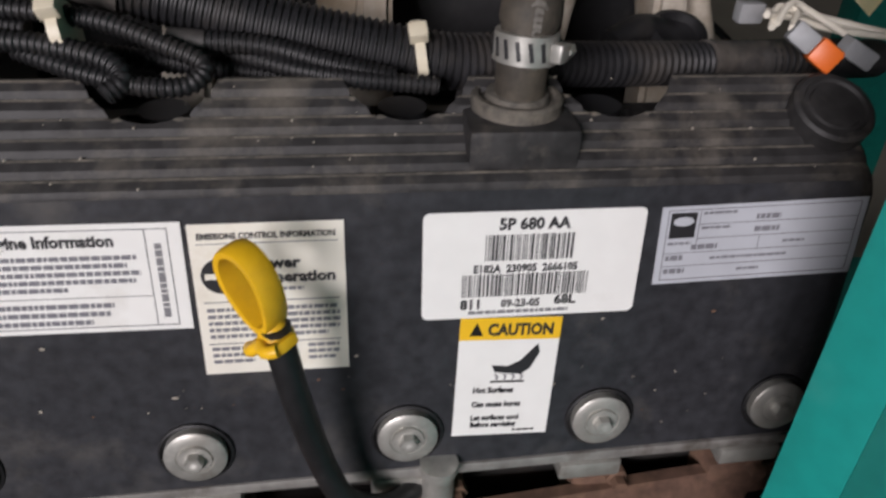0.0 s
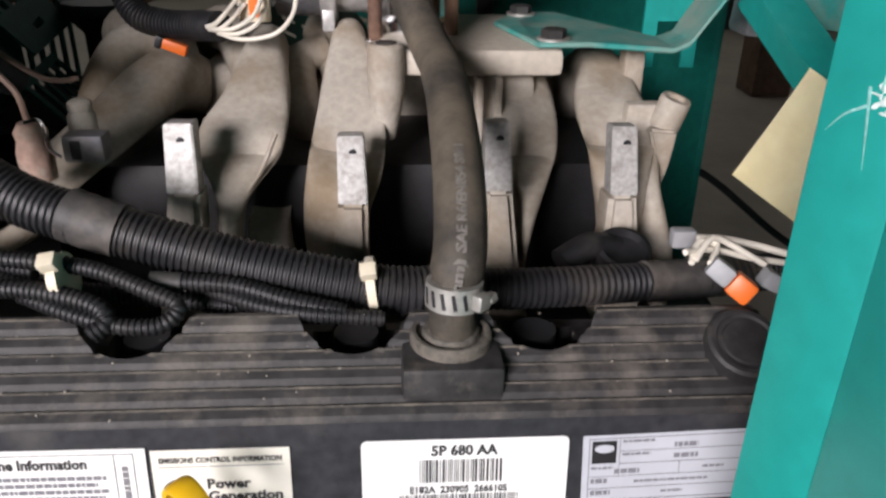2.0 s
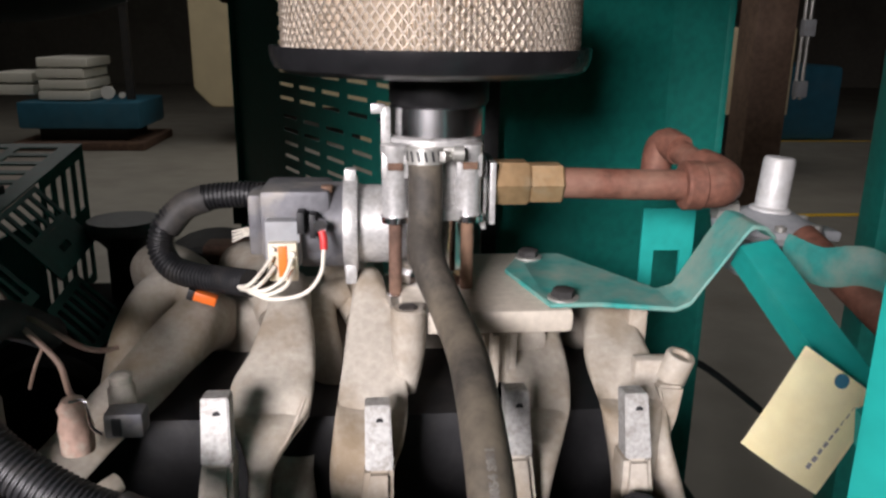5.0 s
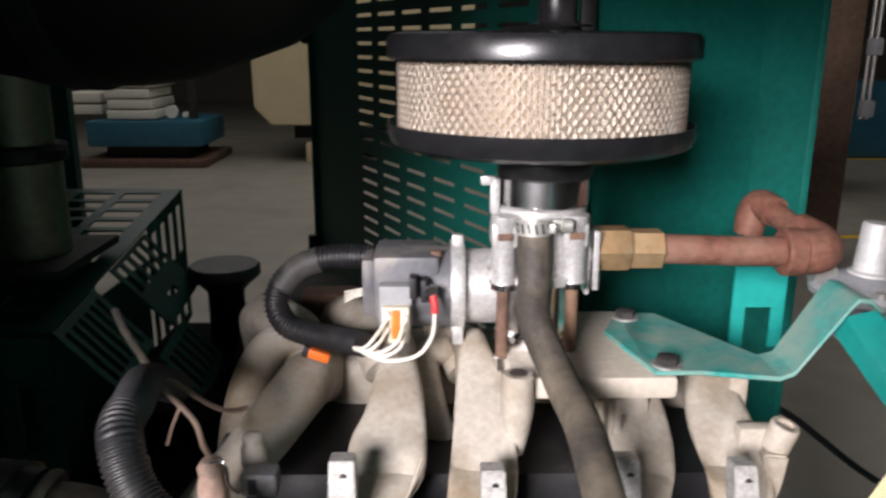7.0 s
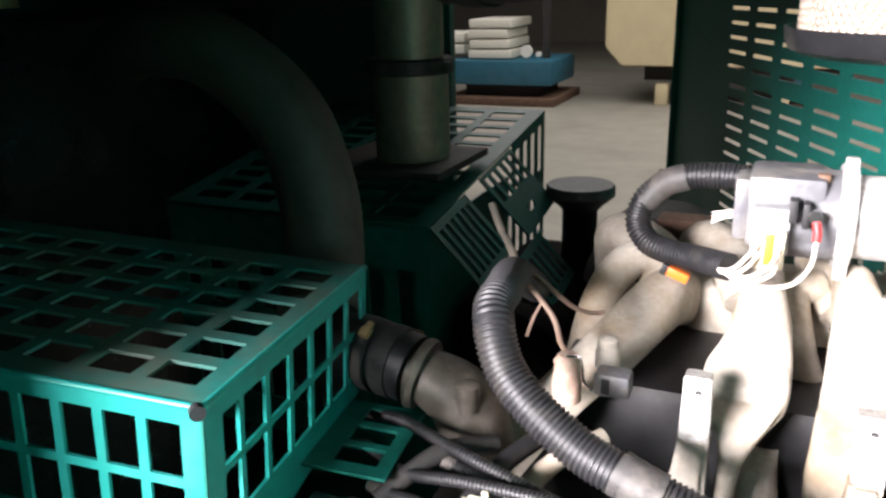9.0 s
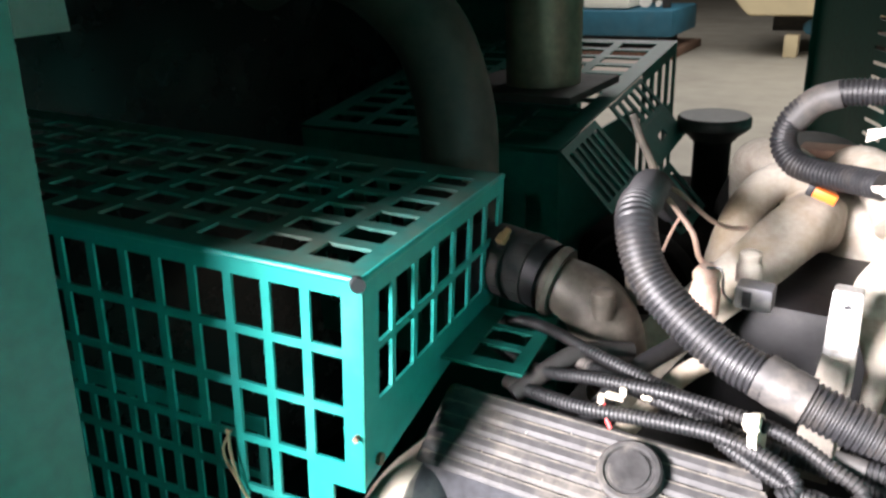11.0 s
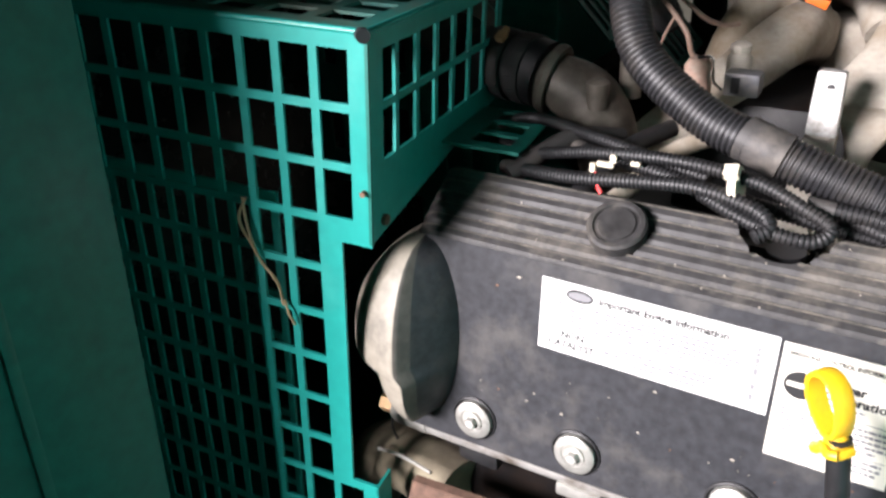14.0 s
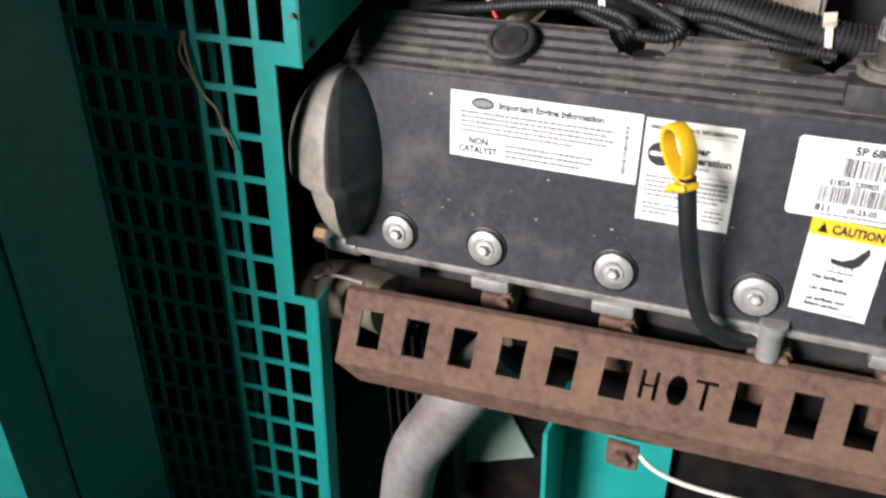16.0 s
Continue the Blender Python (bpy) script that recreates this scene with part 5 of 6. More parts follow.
hose_clamp(thermostat, (-0.334, 0.2015, 1.489), (-1, 0.15, 0.1), 0.0282, 160, ENGINE, BRASS)
hose_clamp(thermostat, (-0.352, 0.204, 1.490), (-1, 0.15, 0.05), 0.0282, 60, ENGINE, BRASS)
for k, pts in enumerate((
    [(-0.225, 0.10, 1.43), (-0.20, 0.16, 1.452), (-0.17, 0.2, 1.46)], [(-0.25, 0.08, 1.43), (-0.23, 0.14, 1.455), (-0.21, 0.19, 1.46)],
    [(-0.30, 0.10, 1.44), (-0.27, 0.14, 1.46), (-0.24, 0.17, 1.455)])):
    cable = thing("heater_tube", "greyish formed tube low beside the head", "hose", "tubes by the head")
    part("hose", tube(pts, 0.007), (ALU, BLACK, ENGINE)[k], cable)
sensor = thing("coolant_sensor", "corroded sensor with a grey plug on the first runner", "sensor")
part("sensor_body", lathe([(0.011, -0.03), (0.0115, -0.012), (0.0095, -0.004), (0.0105, 0.002), (0.007, 0.008), (0.0, 0.009)], (-0.207, 0.236, 1.494), n=20), paint("pink_corroded", (0.42, 0.28, 0.22), 0.7, 0.1, grain=150, vary=0.2, stain=(0.50, 0.44, 0.36), stain_amount=0.5, stain_size=60, bump=0.3), sensor)
part("plug", box(-0.184, 0.222, 1.479, -0.158, 0.240, 1.497, 0.003), ACTUATOR, sensor)
part("plug_mouth", box(-0.178, 0.2208, 1.482, -0.172, 0.2225, 1.494), INK, sensor)
part("wire_clip", tube([(-0.205, 0.226, 1.505), (-0.194, 0.224, 1.506), (-0.191, 0.221, 1.490), (-0.184, 0.220, 1.484)], 0.0012, 6, 0.003), CHROME, sensor)
part("nylon_cap", lathe([(0.0095, -0.008), (0.0095, 0.006), (0.007, 0.009), (0.008, 0.011), (0.008, 0.015), (0.005, 0.017), (0.0, 0.017)], (-0.181, 0.256, 1.495), n=9), ALU, sensor)
BROWN_WIRE = paint("brown_wire", (0.24, 0.16, 0.12), 0.6, vary=0.2, bump=0.05)
for k, (pts, r) in enumerate((
    ([(-0.285, 0.285, 1.600), (-0.2766, 0.28, 1.583), (-0.2671, 0.28, 1.5649), (-0.2574, 0.28, 1.5418)], 0.0032),
    ([(-0.2574, 0.28, 1.5418), (-0.243, 0.278, 1.527), (-0.2286, 0.274, 1.5113), (-0.220, 0.262, 1.498), (-0.209, 0.242, 1.500)], 0.0022),
    ([(-0.2560, 0.281, 1.5425), (-0.2455, 0.28, 1.5433), (-0.2172, 0.28, 1.5229), (-0.2011, 0.281, 1.518), (-0.190, 0.285, 1.519)], 0.0020),
    ([(-0.2400, 0.279, 1.524), (-0.247, 0.277, 1.508), (-0.252, 0.275, 1.492)], 0.0012),
)):
    lead = thing("sensor_lead", "old brown wires rising from the sensor", "wire", "sensor wires")
    part("wire", tube(pts, r, 8), HOSE if k == 0 else BROWN_WIRE, lead)
filler = thing("oil_filler", "black oil filler tube with a flat cap", "filler cap")
part("neck", lathe([(0.024, 1.30), (0.024, 1.468), (0.030, 1.482)], (-0.324, 0.732, 0), n=28), BLACK, filler)
cap = part("cap", lathe([(0.028, 1.474), (0.033, 1.480), (0.043, 1.488), (0.047, 1.492), (0.047, 1.503), (0.0445, 1.506), (0.0, 1.507)], (-0.324, 0.732, 0), n=32), paint("dusty_black_cap", (0.05, 0.048, 0.045), 0.45, grain=60, vary=0.2, stain=(0.13, 0.12, 0.11), stain_amount=0.5, stain_size=16, bump=0.05), filler)
drum = thing("alternator_cover", "dark round housing behind the manifold", "housing")
part("case", lathe([(0.06, -0.04), (0.095, -0.02), (0.10, 0.05), (0.08, 0.09)], (-0.20, 0.66, 1.40), "y", 32), ENGINE, drum)
part("rust_flange", box(-0.205, 0.62, 1.45, -0.14, 0.66, 1.50, 0.006), RUST, drum)

# ---- fan guard ----
def lean_about(pivot, along, across):
    """A lean of so many degrees about a point: along the engine, then across it."""
    p = Matrix.Translation(pivot)
    return p @ Matrix.Rotation(radians(along), 4, "Y") @ Matrix.Rotation(radians(across), 4, "X") @ p.inverted()


guard = thing("fan_guard", "teal sheet fan guard with punched rectangular holes", "guard")
GUARD = Matrix(((0.9876, -0.1468, 0.0547, -0.3305), (0.1448, 0.9887, 0.0396, -0.0152), (-0.0599, -0.0312, 0.9977, 1.5674), (0, 0, 0, 1)))
STEP_TOP, STEP_LOW, STEP_IN = -0.140, -0.352, -0.0225


def punched(us, vs, u_holes, v_holes, place, keep=lambda u, v: False, gone=lambda u, v: False):
    """A thin sheet between the first and last of us and vs, with a hole wherever a pair of u_holes meets one of v_holes."""
    a = sorted({round(q, 5) for q in us} | {round(q, 5) for h in u_holes for q in h})
    b = sorted({round(q, 5) for q in vs} | {round(q, 5) for h in v_holes for q in h})
    out = set()
    for i in range(len(a) - 1):
        for j in range(len(b) - 1):
            u, v = (a[i] + a[i + 1]) / 2, (b[j] + b[j + 1]) / 2
            hole = any(h[0] < u < h[1] for h in u_holes) and any(h[0] < v < h[1] for h in v_holes)
            if gone(u, v) or (hole and not keep(u, v)):
                out.add((i, j))
    return grid_plate(a, b, out, place, 0.0022)


front_u = [(-0.0133 - 0.0268 * k - 0.0208, -0.0133 - 0.0268 * k) for k in range(20)]
front_v = [(-0.0122 - 0.0387 * k - 0.0330, -0.0122 - 0.0387 * k) for k in range(18)]
part("front_sheet", punched([0.0, STEP_IN, -0.0935, -0.56], [0.0, STEP_TOP, STEP_LOW, -0.128, -0.72], front_u, front_v, lambda u, v, w: Vector((u, w, v)),
     lambda u, v: u > -0.0381 and STEP_LOW - 0.008 < v < STEP_TOP + 0.012, lambda u, v: (u > STEP_IN and STEP_LOW < v < STEP_TOP) or (u < -0.0935 and v < -0.128)), TEAL, guard, smooth=None)
# narrower punched sheet bolted behind, low on the far side
inner_u = [(-0.094 - 0.0190 * k - 0.0135, -0.094 - 0.0190 * k) for k in range(24)]
inner_v = [(-0.138 - 0.0387 * k - 0.0325, -0.138 - 0.0387 * k) for k in range(15)]
part("inner_sheet", punched([-0.088, -0.56], [-0.126, -0.72], inner_u, inner_v, lambda u, v, w: Vector((u, 0.022 + w, v))), TEAL, guard, smooth=None)
side_u = [(0.0190, 0.0362)] + [(0.0412 + 0.0313 * k, 0.0412 + 0.0313 * k + 0.0258) for k in range(6)]
side_v = [(-0.0465, -0.0140), (-0.0850, -0.0515)]
part("side_sheet", punched([0.0, 0.2335], [0.0, -0.100, -0.138], side_u, side_v, lambda u, v, w: Vector((-w, u, v + (0.16 * max(0, u) if v < -0.11 else 0)))), TEAL, guard, smooth=None)
part("side_tail", grid_plate([0.0, 0.022], [-0.72, STEP_LOW], set(), lambda u, v, w: Vector((-w, u, v)), 0.0022), TEAL, guard, smooth=None)
top_u = [(-0.0155 - 0.0405 * k - 0.0305, -0.0155 - 0.0405 * k) for k in range(13)]
top_v = [(0.0190 + 0.0335 * k, 0.0190 + 0.0335 * k + 0.0225) for k in range(6)]
part("top_sheet", punched([0.0, -0.56], [0.0, 0.2335], top_u, top_v, lambda u, v, w: Vector((u, v, 0.0004 - w))), GUARD_DUST, guard, smooth=None)
foot_v = [(0.124 + 0.027 * k, 0.124 + 0.027 * k + 0.020) for k in range(3)]
# Part of the same teal guard, coloured darker to stand for its shade.
part("foot_flange", punched([0.0, 0.0605], [0.112, 0.205], [(0.018, 0.050)], foot_v, lambda u, v, w: Vector((u, v, -0.1025 - w))), SHADED_GREEN, guard, smooth=None)
# rolled fold along the two upper edges
part("front_fold", tube([(0.0, 0.0012, -0.0012), (-0.28, 0.0012, -0.0012), (-0.56, 0.0012, -0.0012)], 0.0022, 10, 0.05), TEAL, guard)
part("side_fold", tube([(-0.0012, 0.0, -0.0012), (-0.0012, 0.12, -0.0012), (-0.0012, 0.2335, -0.0012)], 0.0022, 10, 0.05), TEAL, guard)
part("corner_plug", lathe([(0.0044, -0.002), (0.0044, 0.003), (0.0, 0.003)], (-0.0022, -0.0008, -0.0026), "y", 14, m=Matrix.Rotation(radians(40), 4, "Z")), INK, guard)
part("sheet_screw", lathe([(0.004, 0.0), (0.004, 0.003), (0.0, 0.004)], (0.0, 0.017, -0.126), "x", 8), RUST, guard)
part("sheet_screw", lathe([(0.002, -0.004), (0.002, 0.0), (0.0, 0.0)], (-0.004, 0.0, -0.101), "y", 8), RUST, guard)
part("fold_seam", box(-0.0015, -0.0006, -0.138, 0.0006, 0.0010, -0.008), SHADED_GREEN, guard)
guard.matrix_world = GUARD

STRAW = paint("dry_straw", (0.30, 0.22, 0.13), 0.9, vary=0.2, bump=0.05)
for pts in (
    [(-0.098, -0.003, -0.121), (-0.094, -0.005, -0.143), (-0.088, -0.004, -0.166), (-0.075, -0.003, -0.183), (-0.071, -0.004, -0.200)],
    [(-0.095, -0.003, -0.121), (-0.101, -0.005, -0.138), (-0.092, -0.004, -0.158), (-0.084, -0.002, -0.175)],
    [(-0.070, -0.003, -0.196), (-0.066, -0.005, -0.206), (-0.063, -0.003, -0.215)],
):
    straw = thing("straw", "dry straw caught on the fan guard", "straw", "straw on the guard")
    part("stalk", tube(pts, 0.0011, 6, 0.004), STRAW, straw)
    straw.matrix_world = GUARD


# ---- rear guards ----
rear_guard = thing("rear_guard", "slotted belt guard behind the engine, green darkened for shade", "guard")
def slotted(name, origin, eu, ev, w, h, cols, rows, frame_u, frame_v, bar_u, bar_v, material=SHADED_GREEN):
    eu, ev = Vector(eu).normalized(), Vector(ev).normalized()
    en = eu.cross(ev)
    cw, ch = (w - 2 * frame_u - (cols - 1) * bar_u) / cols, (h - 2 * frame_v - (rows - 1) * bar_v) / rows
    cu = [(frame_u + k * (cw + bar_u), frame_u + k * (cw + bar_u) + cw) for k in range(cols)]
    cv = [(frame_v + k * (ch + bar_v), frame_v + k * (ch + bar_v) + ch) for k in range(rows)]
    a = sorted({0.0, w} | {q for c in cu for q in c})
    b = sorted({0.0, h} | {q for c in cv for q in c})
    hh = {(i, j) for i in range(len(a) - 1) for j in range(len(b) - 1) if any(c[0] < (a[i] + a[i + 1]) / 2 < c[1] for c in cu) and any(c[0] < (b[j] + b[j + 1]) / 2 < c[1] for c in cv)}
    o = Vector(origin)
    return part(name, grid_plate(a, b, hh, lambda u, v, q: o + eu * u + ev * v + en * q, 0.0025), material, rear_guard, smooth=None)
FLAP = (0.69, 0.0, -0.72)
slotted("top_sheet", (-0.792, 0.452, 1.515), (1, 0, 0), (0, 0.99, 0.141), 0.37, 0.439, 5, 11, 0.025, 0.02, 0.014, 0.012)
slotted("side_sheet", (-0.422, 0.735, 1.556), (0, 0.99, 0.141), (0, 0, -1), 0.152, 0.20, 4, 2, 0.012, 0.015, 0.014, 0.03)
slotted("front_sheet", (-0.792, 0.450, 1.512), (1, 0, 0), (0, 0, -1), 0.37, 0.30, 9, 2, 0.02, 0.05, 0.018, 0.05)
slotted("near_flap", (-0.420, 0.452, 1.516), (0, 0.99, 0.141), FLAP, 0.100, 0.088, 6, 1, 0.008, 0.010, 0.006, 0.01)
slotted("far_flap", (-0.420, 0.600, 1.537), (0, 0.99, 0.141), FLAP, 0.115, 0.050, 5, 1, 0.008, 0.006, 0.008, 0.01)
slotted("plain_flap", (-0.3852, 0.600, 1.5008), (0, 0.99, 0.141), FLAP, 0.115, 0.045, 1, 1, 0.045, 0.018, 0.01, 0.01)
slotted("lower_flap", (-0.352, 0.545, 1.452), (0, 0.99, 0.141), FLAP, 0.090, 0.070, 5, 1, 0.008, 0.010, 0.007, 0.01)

# Dark panel added behind the flaps, where the gap lies in shade.
part("dark_backing", box(-0.4315, 0.452, 1.15, -0.4285, 0.735, 1.508), SHADED_GREEN, rear_guard)
# Block and pulley are added in near black to hide the floor there.
belt = thing("dark_filler", "added black block and disc filling the dark gap under the rear guard", "housing")
part("case", box(-0.425, 0.50, 1.05, -0.275, 0.80, 1.405, 0.03, seg=3), SHADE_BLACK, belt)
part("pulley", lathe([(0.03, -0.02), (0.062, -0.016), (0.066, 0.0), (0.062, 0.016), (0.03, 0.02)], (-0.335, 0.485, 1.36), "y", 32), SHADE_BLACK, belt)

# ---- exhaust and radiator end overhead ----
exhaust = thing("exhaust_riser", "dull metal exhaust riser with a band clamp", "exhaust pipe")
part("pipe", lathe([(0.046, 1.56), (0.046, 1.672), (0.049, 1.674), (0.049, 1.682), (0.041, 1.684), (0.041, 1.76), (0.048, 1.80)], (-0.500, 0.58, 0), n=36), EXM, exhaust)
part("band", lathe([(0.051, 1.668), (0.053, 1.670), (0.053, 1.684), (0.051, 1.686)], (-0.500, 0.58, 0), n=36), ENGINE, exhaust)
part("clamp_bolt", box(-0.468, 0.545, 1.672, -0.435, 0.565, 1.684, 0.003), ENGINE, exhaust)
part("base_plate", box(-0.60, 0.50, 1.555, -0.43, 0.66, 1.565, 0.002), ENGINE, exhaust)
muffler = thing("muffler", "large black muffler hanging over the engine end", "muffler")
part("drum", lathe([(0.05, -1.05), (0.185, -1.03), (0.20, -1.0), (0.20, -0.47), (0.197, -0.44), (0.19, -0.40), (0.155, -0.30), (0.115, -0.245), (0.05, -0.225)], (0.10, 0.62, 1.945), "x", 48), paint("sooty_black", (0.012, 0.010, 0.009), 0.7, 0.2, grain=40, vary=0.3, stain=(0.03, 0.02, 0.014), stain_amount=0.5, stain_size=8, bump=0.1), muffler)
for x in (-0.42, -0.85):
    part("strap", lathe([(0.200, x - 0.10 - 0.015), (0.2045, x - 0.10 - 0.014), (0.2045, x - 0.10 + 0.014), (0.200, x - 0.10 + 0.015)], (0.10, 0.62, 1.945), "x", 48), ENGINE, muffler)
rad_hose = thing("radiator_hose", "fat black radiator hose arching over the guard", "hose")
part("hose", sweep(spline([(-0.80, 0.42, 1.70), (-0.70, 0.36, 1.72), (-0.58, 0.32, 1.715), (-0.49, 0.30, 1.665), (-0.455, 0.29, 1.60), (-0.445, 0.28, 1.54), (-0.43, 0.24, 1.50)], 0.01), 0.036, 28), paint("oily_black_hose", (0.048, 0.040, 0.032), 0.6, grain=90, vary=0.3, stain=(0.085, 0.066, 0.048), stain_amount=0.5, stain_size=9, bump=0.1), rad_hose)
hose_clamp(rad_hose, (-0.4375, 0.262, 1.52), (0.2, -0.6, -0.77), 0.0365, 60, ENGINE, EXM)
radiator = thing("radiator", "black radiator box with a white data label", "radiator")
part("core_box", box(-1.30, 0.05, 0.85, -0.965, 0.95, 1.742, 0.01), GLOSS_BLACK, radiator)
part("data_label", box(-0.9652, 0.12, 1.655, -0.9635, 0.26, 1.715), CREAM_LABEL, radiator, "white data label")
part("filler_cap", lathe([(0.03, 0), (0.03, 0.03), (0.0, 0.032)], (-1.0, 0.42, 1.755), n=20), BRASS, radiator, "brass cap")

# ---- heat shield ----
shield = thing("heat_shield", "rusty sheet exhaust heat shield with punched holes and the word HOT", "heat shield")
S_LOW, s_len = Vector((-0.3232, -0.0527, 1.1733)), 0.0648
s_along, s_dir = Vector((0.9953, 0.0965, -0.0060)), Vector((0.043, 0.4506, 0.8920)).normalized()


def shield_place(u, v, w):
    return S_LOW + s_along * u + s_dir * v + s_along.cross(s_dir) * w


hx = [0.0272 + 0.0421 * k for k in range(6)] + [0.3362 + 0.0395 * k for k in range(6)]
# the word HOT, cut through: finer cells between the sixth and seventh hole
HOT0 = 0.2570
LETTER = {"H": [(0, 0, 0.0032, 0.034), (0.0105, 0, 0.0137, 0.034), (0.0032, 0.0155, 0.0105, 0.0185)], "O": [(0.0045, 0.0, 0.0105, 0.034), (0.0025, 0.002, 0.0125, 0.032), (0.001, 0.0055, 0.014, 0.0285), (0.0002, 0.010, 0.0148, 0.024)], "T": [(0.0055, 0, 0.0090, 0.034), (-0.001, 0.0300, 0.0155, 0.034)]}
cuts = [(HOT0 + 0.0205 * k + a, 0.0220 + 0.70 * b, HOT0 + 0.0205 * k + c, 0.0220 + 0.70 * d) for k, ch in enumerate("HOT") for a, b, c, d in LETTER[ch]]
cuts += [(h - 0.0103, 0.0175, h + 0.0103, 0.0505) for h in hx]
su = sorted({0.0, 0.60} | {q for c in cuts for q in (c[0], c[2])})
sv = sorted({0.0, s_len} | {q for c in cuts for q in (c[1], c[3])})
sh = {(i, j) for i in range(len(su) - 1) for j in range(len(sv) - 1) if any(c[0] < (su[i] + su[i + 1]) / 2 < c[2] and c[1] < (sv[j] + sv[j + 1]) / 2 < c[3] for c in cuts)}
part("face_sheet", grid_plate(su, sv, sh, shield_place, -0.0025), RUST, shield, smooth=None)
part("lower_flange", grid_plate([0.0, 0.60], [0.0, 0.026], set(), lambda u, v, w: S_LOW + s_along * (u + (0.016 * v / 0.026 if u < 0.1 else 0)) + Vector((0, 0.010 * v / 0.026 + w, -v)), 0.0025), RUST, shield, smooth=None)
part("upper_lip", grid_plate([0.0, 0.60], [0.0, 0.007], set(), lambda u, v, w: shield_place(u, s_len, 0) + Vector((0, v, w)), 0.0025), RUST, shield, smooth=None)
part("fixing_tab", join([box(-0.083, -0.034, 1.128, -0.057, -0.028, 1.153, 0.002), lathe([(0.0075, -0.040), (0.0075, -0.033)], (-0.070, 0, 1.141), "y", 6)]), RUST, shield)
ex = thing("exhaust_manifold", "exhaust manifold behind the shield, log coloured near black for shade", "exhaust manifold")
part("log", lathe([(0.028, -0.31), (0.030, -0.30), (0.030, 0.26), (0.02, 0.27)], (0, 0.055, 1.190), "x", 24), SHADE_BLACK, ex)
part("outlet", tube([(-0.30, 0.02, 1.19), (-0.36, 0.04, 1.18), (-0.42, 0.07, 1.14), (-0.46, 0.10, 1.06)], 0.030, 20), EXM, ex, "dull metal outlet pipe")
down = thing("coolant_pipe", "dull grey pipe bending down below the heat shield", "pipe")
part("pipe", tube([(-0.20, 0.04, 1.15), (-0.225, 0.02, 1.12), (-0.255, 0.01, 1.07), (-0.285, 0.005, 1.01), (-0.30, 0.0, 0.92)], 0.028, 24), paint("grey_pipe", (0.28, 0.27, 0.26), 0.5, 0.3, grain=90, vary=0.15, stain=(0.17, 0.14, 0.12), stain_amount=0.5, stain_size=16, bump=0.15), down)
mount = thing("engine_mount", "teal engine mount bracket below the heat shield", "bracket")
part("plate", join([box(-0.150, 0.012, 0.90, -0.145, 0.14, 1.092, 0.001), box(-0.145, 0.075, 0.90, -0.04, 0.081, 1.060, 0.001), box(-0.150, 0.012, 0.90, -0.02, 0.14, 0.91, 0.001)]), TEAL, mount)
twine = thing("twine", "off-white cord hanging below the shield", "cord")
part("cord", tube([(-0.056, -0.034, 1.148), (-0.045, -0.037, 1.141), (-0.02, -0.036, 1.133), (0.03, -0.03, 1.128), (0.10, -0.02, 1.126)], 0.002, 8), WIRE, twine)
rod = thing("thin_rod", "thin bent steel rod above the heat shield's end", "rod")
part("wire", tube([(-0.385, 0.018, 1.203), (-0.350, 0.004, 1.222), (-0.315, -0.006, 1.229)], 0.0014, 6), STEEL, rod)
sleeve = thing("plastic_flap", "pale green plastic flap hanging behind the pipe", "flap")
part("sheet", put(box(-0.045, -0.002, -0.055, 0.045, 0.002, 0.055, 0.0018), Matrix.Translation((-0.245, 0.085, 1.005)) @ Matrix.Rotation(radians(-28), 4, "Y")), paint("pale_green_plastic", (0.22, 0.30, 0.24), 0.5, vary=0.1, stain=(0.15, 0.19, 0.15), stain_amount=0.4, stain_size=14, bump=0.03), sleeve)
fins = thing("oil_cooler", "dark finned cooler behind the guard", "cooler")
for k in range(6):
    part("fin", box(-0.325 + 0.011 * k, 0.03, 0.92, -0.322 + 0.011 * k, 0.08, 1.15), SHADE_BLACK, fins)
part("core", box(-0.33, 0.05, 0.90, -0.26, 0.10, 1.15, 0.004), ENGINE, fins)
fitting = thing("heater_fitting", "pale pipe stubs and nuts at the cover's radiator end", "fitting")
fitting.location = (-0.002, 0.026, -0.020)
part("stub", lathe([(0.010, -0.37), (0.012, -0.365), (0.012, -0.335), (0.009, -0.333), (0.009, -0.30)], (0, 0.006, 1.264), "x", 18), STEEL, fitting)
part("rust_nut", lathe([(0.009, -0.382), (0.009, -0.368)], (0, 0.006, 1.266), "x", 6), BRASS, fitting)
part("plug", box(-0.305, -0.004, 1.245, -0.27, 0.02, 1.262, 0.004), BLACK, fitting)
part("wire", tube([(-0.36, 0.0, 1.275), (-0.372, 0.0, 1.25), (-0.375, 0.01, 1.22)], 0.0012, 6), BLACK, fitting)
part("side_casting", box(-0.372, 0.01, 1.285, -0.35, 0.05, 1.33, 0.006), ALU, fitting)

# ---- enclosure ----
house = thing("generator_enclosure", "teal steel generator enclosure with its doors open", "enclosure")
# Unseen header, added to keep direct light off the rear door.
part("shade_header", box(-1.36, -0.19, 1.98, 0.145, -0.165, 2.17, 0.004), SHADED_GREEN, house)
part("end_wall", box(-1.35, -0.15, 0.55, -1.33, 1.15, 2.17), SHADED_GREEN, house)
# Roof and infill panels are assumed, out of view; they darken the inside.
part("roof", box(-1.36, -0.16, 2.17, 0.95, 1.15, 2.21, 0.01), SHADED_GREEN, house)
# Unseen sill, added to block light from the lower engine.
part("shade_sill", box(-0.50, -0.17, 0.55, 0.13, -0.155, 0.97, 0.004), SHADED_GREEN, house)
